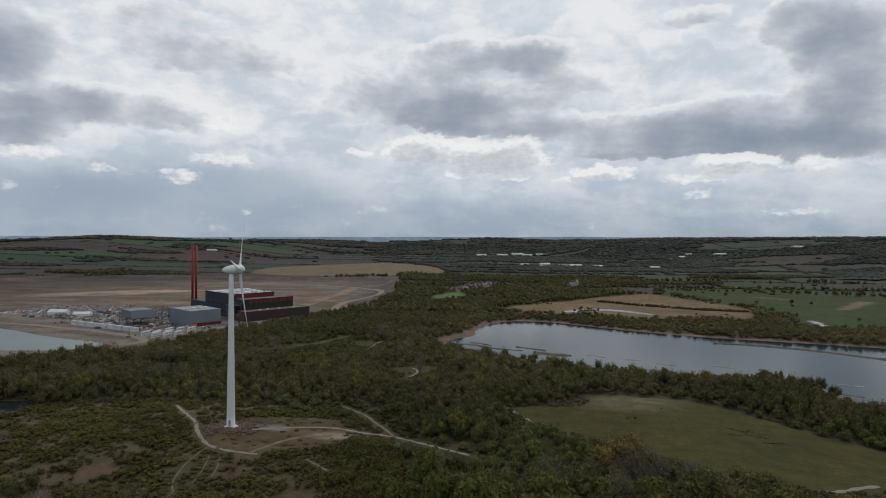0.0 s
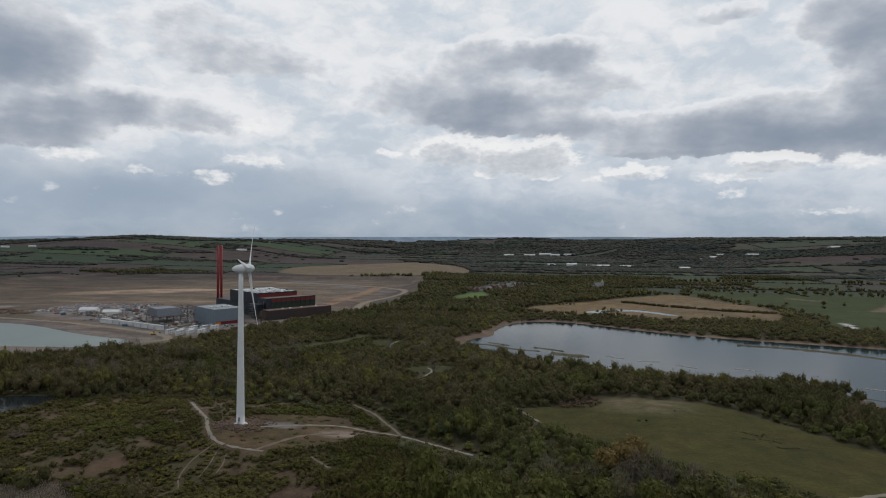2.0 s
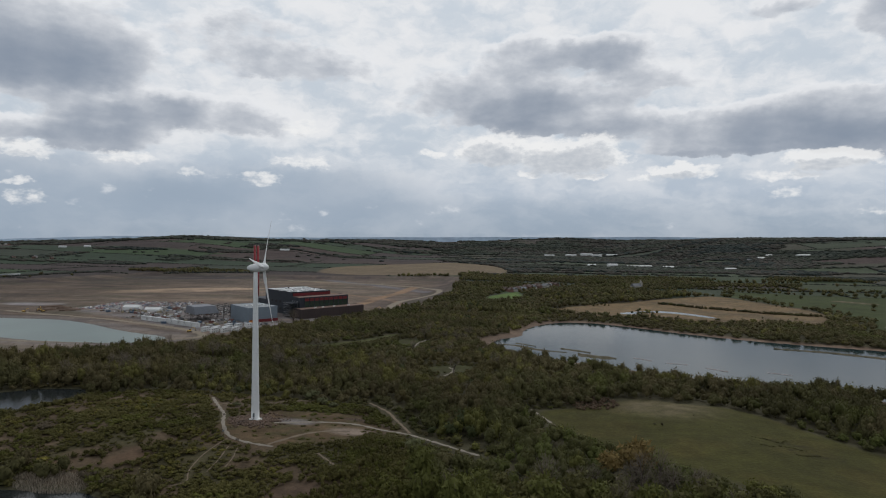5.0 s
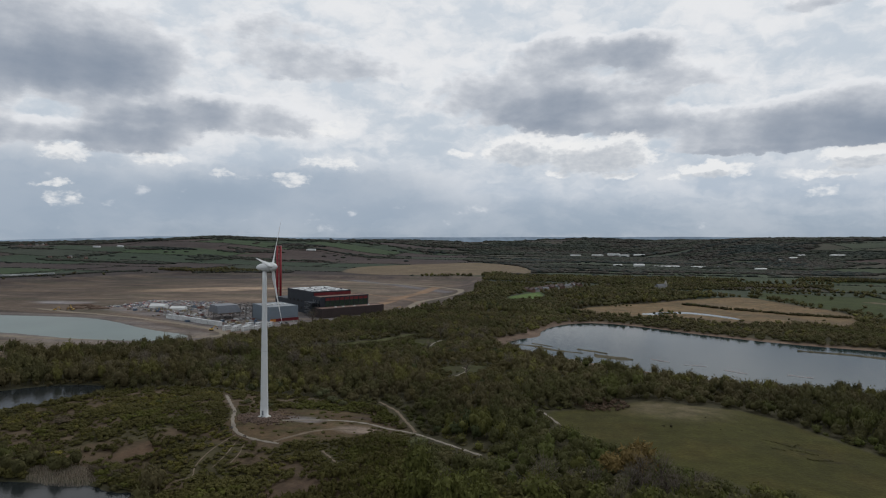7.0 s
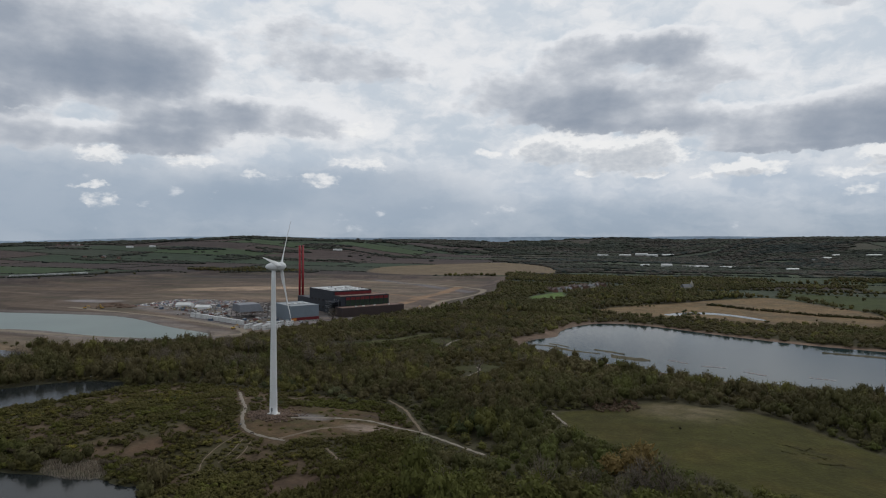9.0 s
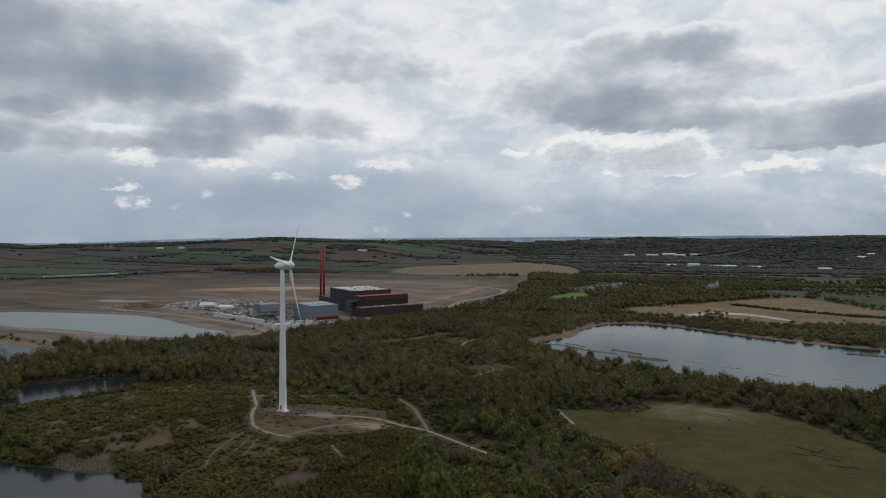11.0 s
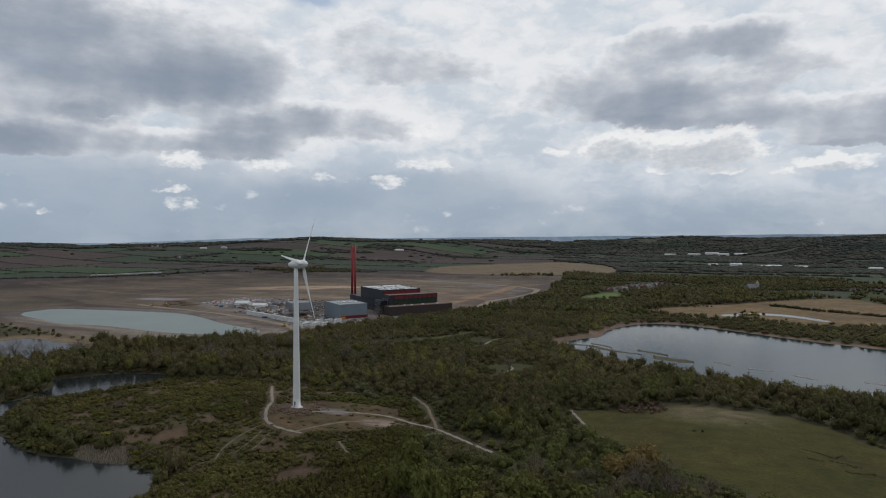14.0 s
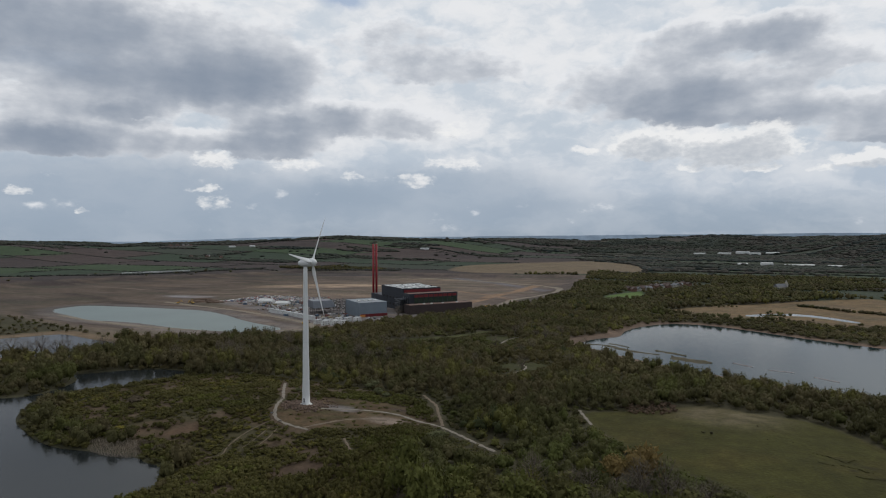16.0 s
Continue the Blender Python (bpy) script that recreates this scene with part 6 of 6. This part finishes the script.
# leafless trees standing out of the wood, and an orange-twigged willow
willow = tree_kind((0.145, 0.104, 0.040), 91)
tagged(willow, "broad willow with orange-brown spring twigs")
willow.matrix_basis = pose(70, 262, ground_at(70, 262) - 0.2, 0, 0, 40) @ Matrix.Diagonal((2.2, 2.2, 1.95, 1))
copy_thing(willow, pose(80, 264, ground_at(80, 264) - 0.2, 0, 0, 160) @ Matrix.Diagonal((1.35, 1.35, 1.35, 1)))
random.seed(33)
bare_spots = [(42, 238, 1.7), (51, 241, 1.4), (88, 258, 1.5), (92, 252, 1.4), (98, 244, 1.6), (36, 244, 1.3), (61, 252, 1.3), (-240, 742, 2.2)]
for k in range(9):
    bare_spots.append((random.uniform(34, 108), random.uniform(238, 262), random.uniform(0.9, 1.6)))
for k in range(60):
    bare_spots.append((random.uniform(-290, -120), random.uniform(405, 540), random.uniform(1.1, 1.7)))
for k in range(30):
    bare_spots.append((random.uniform(-110, 40), random.uniform(400, 700), random.uniform(1.1, 1.6)))
for k in range(24):
    bare_spots.append((-452 + 3.2 * k + random.uniform(-2, 2), 364 + 3.2 * k + random.uniform(-4, 4), random.uniform(1.5, 2.1)))
for bx_, by_, sc in bare_spots:
    if wooded(np.array([bx_]), np.array([by_]))[0] > 0.05 or by_ < 300 or by_ > 730 or bx_ < -370:
        copy_thing(random.choice(bare_kinds), pose(bx_, by_, ground_at(bx_, by_) - 0.2, 0, 0, random.uniform(0, 360)) @ Matrix.Diagonal((sc, sc, sc, 1)))

# gorse and bramble on the mound
x, y = scatter(-280, 5, 175, 395, 2.35)
s = inside(SCRUB, x, y)
keep = (s < 0) & ((inside(PAD, x, y) > 2) | ((rng.random(x.size) < 0.16) & (np.hypot(x - TX, y - TY) > 16) & (along(INNER, x, y) > 2.5))) & (inside(POND, x, y) > 0.3) & (inside(MUD, x, y) > -5 * rng.random(x.size) ** 2) & (inside([(-187, 243), (-174, 234), (-156, 232), (-144, 236), (-147, 249), (-168, 252), (-181, 249)], x, y) > 0)
for line, gap in ((LOOP, 3.0), (DRIVE, 3.2), (BRANCH, 2.4), (UPPER, 1.6), (TRACK_A, 1.5), (TRACK_B, 1.4), (TRACK_C, 1.4), (TRACK_D, 1.6), (LOWER, 2.6)):
    keep &= along(line, x, y) > gap
dense = 0.72 + 0.4 * ripple(x, y, 17, 30) + 0.55 * ripple(x, y, 5.5, 56) + 0.35 * step(-60, -20, x) + 0.3 * step(262, 235, y)
dense -= 0.45 * step(34, 12, np.hypot((x + 148) * 0.8, (y - 272) * 1.4)) + 0.3 * step(30, 12, np.hypot(x + 108, (y - 268)))
keep &= rng.random(x.size) < dense
x, y = x[keep], y[keep]
clump = np.clip(0.5 + 0.7 * ripple(x, y, 5.5, 56), 0, 1)
rad = rng.uniform(0.9, 1.6, x.size) + 1.2 * clump
tall = rng.uniform(0.8, 1.6, x.size) + 1.7 * clump + 1.6 * step(-75, -35, x) + 1.0 * step(262, 225, y) * (x > -100)
tall = np.clip(tall, 0.7, 0.7 + 0.34 * np.maximum(open_side(x, y), 0))
tall = np.minimum(tall, 0.8 + 0.2 * np.maximum(along(DRIVE, x, y + 5) - 3, 0))
bankside = step(16, 5, inside(POND, x, y))
tall, rad = tall + 2.2 * bankside * rng.random(x.size), rad + 1.1 * bankside * rng.random(x.size)
mass("gorse_scrub", x, y, rad, tall, BUSH, pick_tints(x, y, (0.40, 0.36, 0.05, 0.12, 0.07)) * (0.98, 0.95, 0.74), "low dense gorse and bramble scrub", "scrub", 0.25)

# woods, hedges and villages' trees further off
x, y = scatter(-1300, 1000, 860, 1700, 8.2)
seen = (x / y > -1.35) & (x / y < 0.78)
x, y = x[seen], y[seen]
keep = rng.random(x.size) < wooded(x, y)
x, y = x[keep], y[keep]
inreed = np.where(inside(REEDS, x, y) < 0, 0.55, 1.0)
mass("far_woodland", x, y, rng.uniform(3.6, 6.0, x.size) * inreed, (rng.uniform(4.0, 8.0, x.size) + 5 * step(-0.2, 0.9, ripple(x, y, 70, 66))) * inreed, FAR_A, pick_tints(x, y, (0.22, 0.34, 0.16, 0.12, 0.16)), "hedgerows and mixed woods across the vale", "woodland", 0.5)
# dark far foliage greyed towards blue: distance haze put into the colour
HAZE_DARK = np.array([(0.036, 0.042, 0.036), (0.043, 0.048, 0.038), (0.050, 0.047, 0.041), (0.030, 0.037, 0.034)])
for lo, hi, gap in ((1700, 2600, 14.0), (2600, 4250, 19.5)):
    x, y = scatter(-4300, 2700, lo, hi, gap)
    seen = (x / y > -1.45) & (x / y < 0.78) & (np.hypot(x, y) < 4350)
    x, y = x[seen], y[seen]
    keep = (rng.random(x.size) < wooded(x, y)) & ((x / y > -0.1) | (cells(x, y)[1] > 12))
    x, y = x[keep], y[keep]
    patch = np.clip(np.floor(2.0 + 1.9 * ripple(x * 0.6, y * 1.4, 190, 63) + rng.normal(0, 0.35, x.size)), 0, 3).astype(int)
    mass("distant_woodland", x, y, rng.uniform(0.72, 1.0, x.size) * gap, rng.uniform(5.5, 8.5, x.size) + 5 * (np.hypot(x, y) > 3300) * (ripple(x, y, 60, 65) > 0.1), FAR_B, HAZE_DARK[patch] * (1 + 0.18 * ripple(x, y, 120, 61))[:, None], "dark distant woods on rising ground", "woodland", 1.5, M_FARLEAF)
    # thin hedges along the field edges
    x, y = scatter(-4300, 2700, lo - 500 if lo < 2000 else lo, hi - 200, 5.0)
    seen = (x / y > -1.45) & (x / y < 0.78) & (inside(PIT, x, y) > 8) & (inside(TAN, x, y) > 5)
    x, y = x[seen], y[seen]
    key, edge = cells(x, y)
    keep = (edge < 3.0) & (rng.random(x.size) < 0.85 + 0.5 * ripple(x, y, 150, 62))
    x, y = x[keep], y[keep]
    mass("distant_hedges", x, y, rng.uniform(2.8, 5.0, x.size), rng.uniform(1.6, 4.2, x.size), HEDGE, HAZE_DARK[rng.integers(0, 4, x.size)], "thin dark hedgerows between far fields", "hedge", 0.8, M_FARLEAF)

# hedge and scrub along the railway and the pit's far rim
s = rng.random(900)
rail = np.array(RAIL, float)
x, y = np.interp(s * 4, np.arange(5), rail[:, 0]) + rng.normal(0, 4, 900) - 14, np.interp(s * 4, np.arange(5), rail[:, 1]) + rng.normal(0, 4, 900)
bank = rng.random((500, 2)) * (260, 50) + (-900, 1580)
x, y = np.concatenate([x, bank[:, 0]]), np.concatenate([y, bank[:, 1] + 0.12 * (bank[:, 0] + 900)])
mass("railway_hedge", x, y, rng.uniform(2, 4.5, x.size), rng.uniform(2, 5, x.size), FAR_B, HAZE_DARK[rng.integers(0, 4, x.size)], "dark scrub along the railway and pit rim", "hedge", 0.6, M_FARLEAF)

# far left scrub round the pit lake and the pit rim
x, y = scatter(-900, -280, 380, 620, 7.5)
keep = (inside(PIT, x, y) > 2) & (inside(POND_FAR, x, y) > 12) & (inside(POND, x, y) > 4) & (x < -428) & (rng.random(x.size) < 0.35)
x, y = x[keep], y[keep]
mass("pit_edge_scrub", x, y, rng.uniform(2, 4, x.size), rng.uniform(2, 5, x.size), BUSH, pick_tints(x, y, (0.2, 0.3, 0.3, 0.1, 0.1)), "scattered scrub beside the clay pit", "scrub", 0.3)


# hedge across the reed beds
s_ = rng.random(260)
x, y = np.interp(s_ * 3, np.arange(4), (258, 324, 384, 446)) + rng.normal(0, 1.6, 260), np.interp(s_ * 3, np.arange(4), (1040, 988, 939, 918)) + rng.normal(0, 2.2, 260)
mass("reed_hedge", x, y, rng.uniform(1.8, 3.6, 260), rng.uniform(1.8, 4.6, 260), FAR_A, pick_tints(x, y, (0.2, 0.3, 0.3, 0.05, 0.15)) * 0.8, "dark overgrown hedge across the dry reed beds", "hedge", 0.4)

# low brown scrub at the meadow's head, and a few bushes out on the grass
x, y = scatter(60, 96, 378, 414, 2.6)
keep = (np.hypot((x - 77), (y - 392) * 0.8) < 15) & (rng.random(x.size) < 0.8)
x, y = x[keep], y[keep]
mass("bramble_patch", x, y, rng.uniform(1.2, 2.2, x.size), rng.uniform(1.2, 2.8, x.size), BUSH, np.tile((0.095, 0.066, 0.046), (x.size, 1)) * rng.uniform(0.8, 1.2, (x.size, 1)), "brown bramble patch at the meadow edge", "scrub", 0.2)
for bx_, by_, sc in ((104.5, 345, 0.9), (108, 344, 1.2), (131, 369, 0.6), (133, 346, 0.5), (144, 347, 0.5)):
    pv, pf = BUSH[int(bx_) % 8]
    shrub = new("shrub", numpy_mesh("shrub", pv * (sc, sc, sc * 0.8), pf, M_TREE, np.tile((0.05, 0.045, 0.025), (len(pv), 1)), "tint"))
    shrub.matrix_basis = pose(bx_, by_, ground_at(bx_, by_) - 0.1)
    tagged(shrub, "small dark shrub alone on the meadow grass", "shrub", "meadow shrubs")


# thickets leaning over the pond's edge
x, y = scatter(-300, -96, 205, 400, 3.2)
bank_ = inside(POND, x, y)
keep = (bank_ > -0.4) & (bank_ < 9) & (inside([(-190, 246), (-176, 232), (-156, 230), (-142, 234), (-145, 251), (-168, 254), (-184, 252)], x, y) > 0) & (rng.random(x.size) < 0.75)
x, y = x[keep], y[keep]
mass("pond_thicket", x, y, rng.uniform(1.8, 3.4, x.size), rng.uniform(1.8, 4.6, x.size), BUSH, pick_tints(x, y, (0.26, 0.34, 0.26, 0.08, 0.06)) * (0.9, 0.88, 0.85), "dense sallow and bramble thicket at the pond edge", "scrub", 0.5)
# rush tufts added along the meadow's ruts to show their dark marks
tx_, ty_ = [], []
for line in ([(150, 334), (156, 332), (161, 328), (166, 333)], [(158, 322), (163, 321), (169, 318)], [(150, 321), (155, 319.5)], [(161, 309), (166, 309), (172, 311)]):
    for (ax, ay), (bx, by) in zip(line, line[1:]):
        for f in np.linspace(0, 1, 9):
            tx_.append(ax + (bx - ax) * f + rng.normal(0, 0.5))
            ty_.append(ay + (by - ay) * f + rng.normal(0, 0.4))
x, y = np.array(tx_), np.array(ty_)
mass("rush_tufts", x, y, rng.uniform(0.35, 0.8, x.size), rng.uniform(0.3, 0.6, x.size), BUSH, np.tile((0.050, 0.046, 0.018), (x.size, 1)), "dark rush tufts added to show the meadow's rut marks", "rushes", 0.1)


def reed_bed(name, poly, gap, high, label):
    p = np.array(poly)
    x, y = scatter(p[:, 0].min(), p[:, 0].max(), p[:, 1].min(), p[:, 1].max(), gap)
    m = inside(poly, x, y) < 0
    x, y = x[m], y[m]
    n = len(x)
    z = np.maximum(land(x, y), POND_Z) - 0.2
    a = rng.uniform(0, math.pi, n)
    h = rng.uniform(0.7, 1.2, n) * high
    w = gap * 0.22
    dx, dy = np.cos(a) * w, np.sin(a) * w
    lx, ly = rng.normal(0, 0.25, n), rng.normal(0, 0.25, n)
    co = np.stack([np.stack([x - dx, y - dy, z], -1), np.stack([x + dx, y + dy, z], -1), np.stack([x + lx, y + ly, z + h], -1)], 1).reshape(-1, 3)
    ob = new(name, numpy_mesh(name, co, np.arange(3 * n).reshape(-1, 3), M_REED))
    return tagged(ob, label, "reeds", kind="stuff")


reed_bed("pond_reeds", smooth_poly([(-187, 243), (-174, 234), (-156, 232), (-144, 236), (-147, 249), (-168, 252), (-181, 249)]), 0.5, 1.7, "pale dry reeds at the pond edge")

# rubble ring and boulders round the turbine
n = 1500
a, d = rng.uniform(0, 2 * math.pi, n), 4.0 + 15 * rng.random(n) ** 1.3
x, y = TX + d * np.cos(a), TY + d * np.sin(a) * 0.9
m = (along(LOOP, x, y) > 2.5) & (along(DRIVE, x, y) > 2.5) & ((np.hypot((x - TX) * 0.8, y - TY + 2) < 11) | (rng.random(n) < 0.2))
x, y = x[m], y[m]
stones = [clump_proto(ico_v, ico_f, 0.3) for _ in range(5)]
rubble = mass("rubble", x, y, rng.uniform(0.35, 1.0, len(x)), rng.uniform(0.35, 1.0, len(x)), stones, np.tile((0.1, 0.07, 0.05), (len(x), 1)), "reddish brown rubble round the turbine base", "rubble", 0.15)
rubble.data.materials[0] = M_RUBBLE


# single round bushes that stand out on the mound
random.seed(51)
bush_kinds = {}
for name, rgb in (("grey_green", (0.088, 0.092, 0.046)), ("yellow", (0.150, 0.130, 0.030)), ("brown", (0.075, 0.060, 0.040))):
    bush_kinds[name] = [crown_proto(6, 260, 0.10, 0.85, 0.72), rgb]
WORDS = {"grey_green": "round grey-green sallow bush on the mound", "yellow": "yellow-green bush in fresh leaf by the pond", "brown": "brown leafless thicket beside the pond"}
for name, bx_, by_, sc, hh in (("grey_green", -98, 388, 6.0, 7.0), ("grey_green", -88, 374, 5.0, 5.0), ("grey_green", -17, 296, 5.5, 5.5), ("grey_green", -78, 366, 4.0, 4.2), ("yellow", -124, 243, 3.2, 4.0), ("yellow", -184, 262, 3.4, 2.6),
                               ("brown", -150, 246, 5.0, 4.0), ("brown", -190, 256, 7.0, 4.6), ("brown", -204, 252, 6.0, 4.4), ("brown", -214, 300, 7.0, 4.5), ("brown", -140, 243, 4.5, 4.0), ("grey_green", -133, 352, 3.0, 3.2), ("grey_green", -117, 348, 2.6, 2.6)):
    (pv, pf), rgb = bush_kinds[name]
    bush = new("bush", numpy_mesh("bush", pv * (sc / 1.15, sc / 1.15, hh / 1.7), pf, M_TREE, np.tile(np.array(rgb), (len(pv), 1)), "tint"))
    bush.matrix_basis = pose(bx_, by_, ground_at(bx_, by_) - 0.3, 0, 0, random.uniform(0, 360))
    tagged(bush, WORDS[name], "bush", "mound bushes")
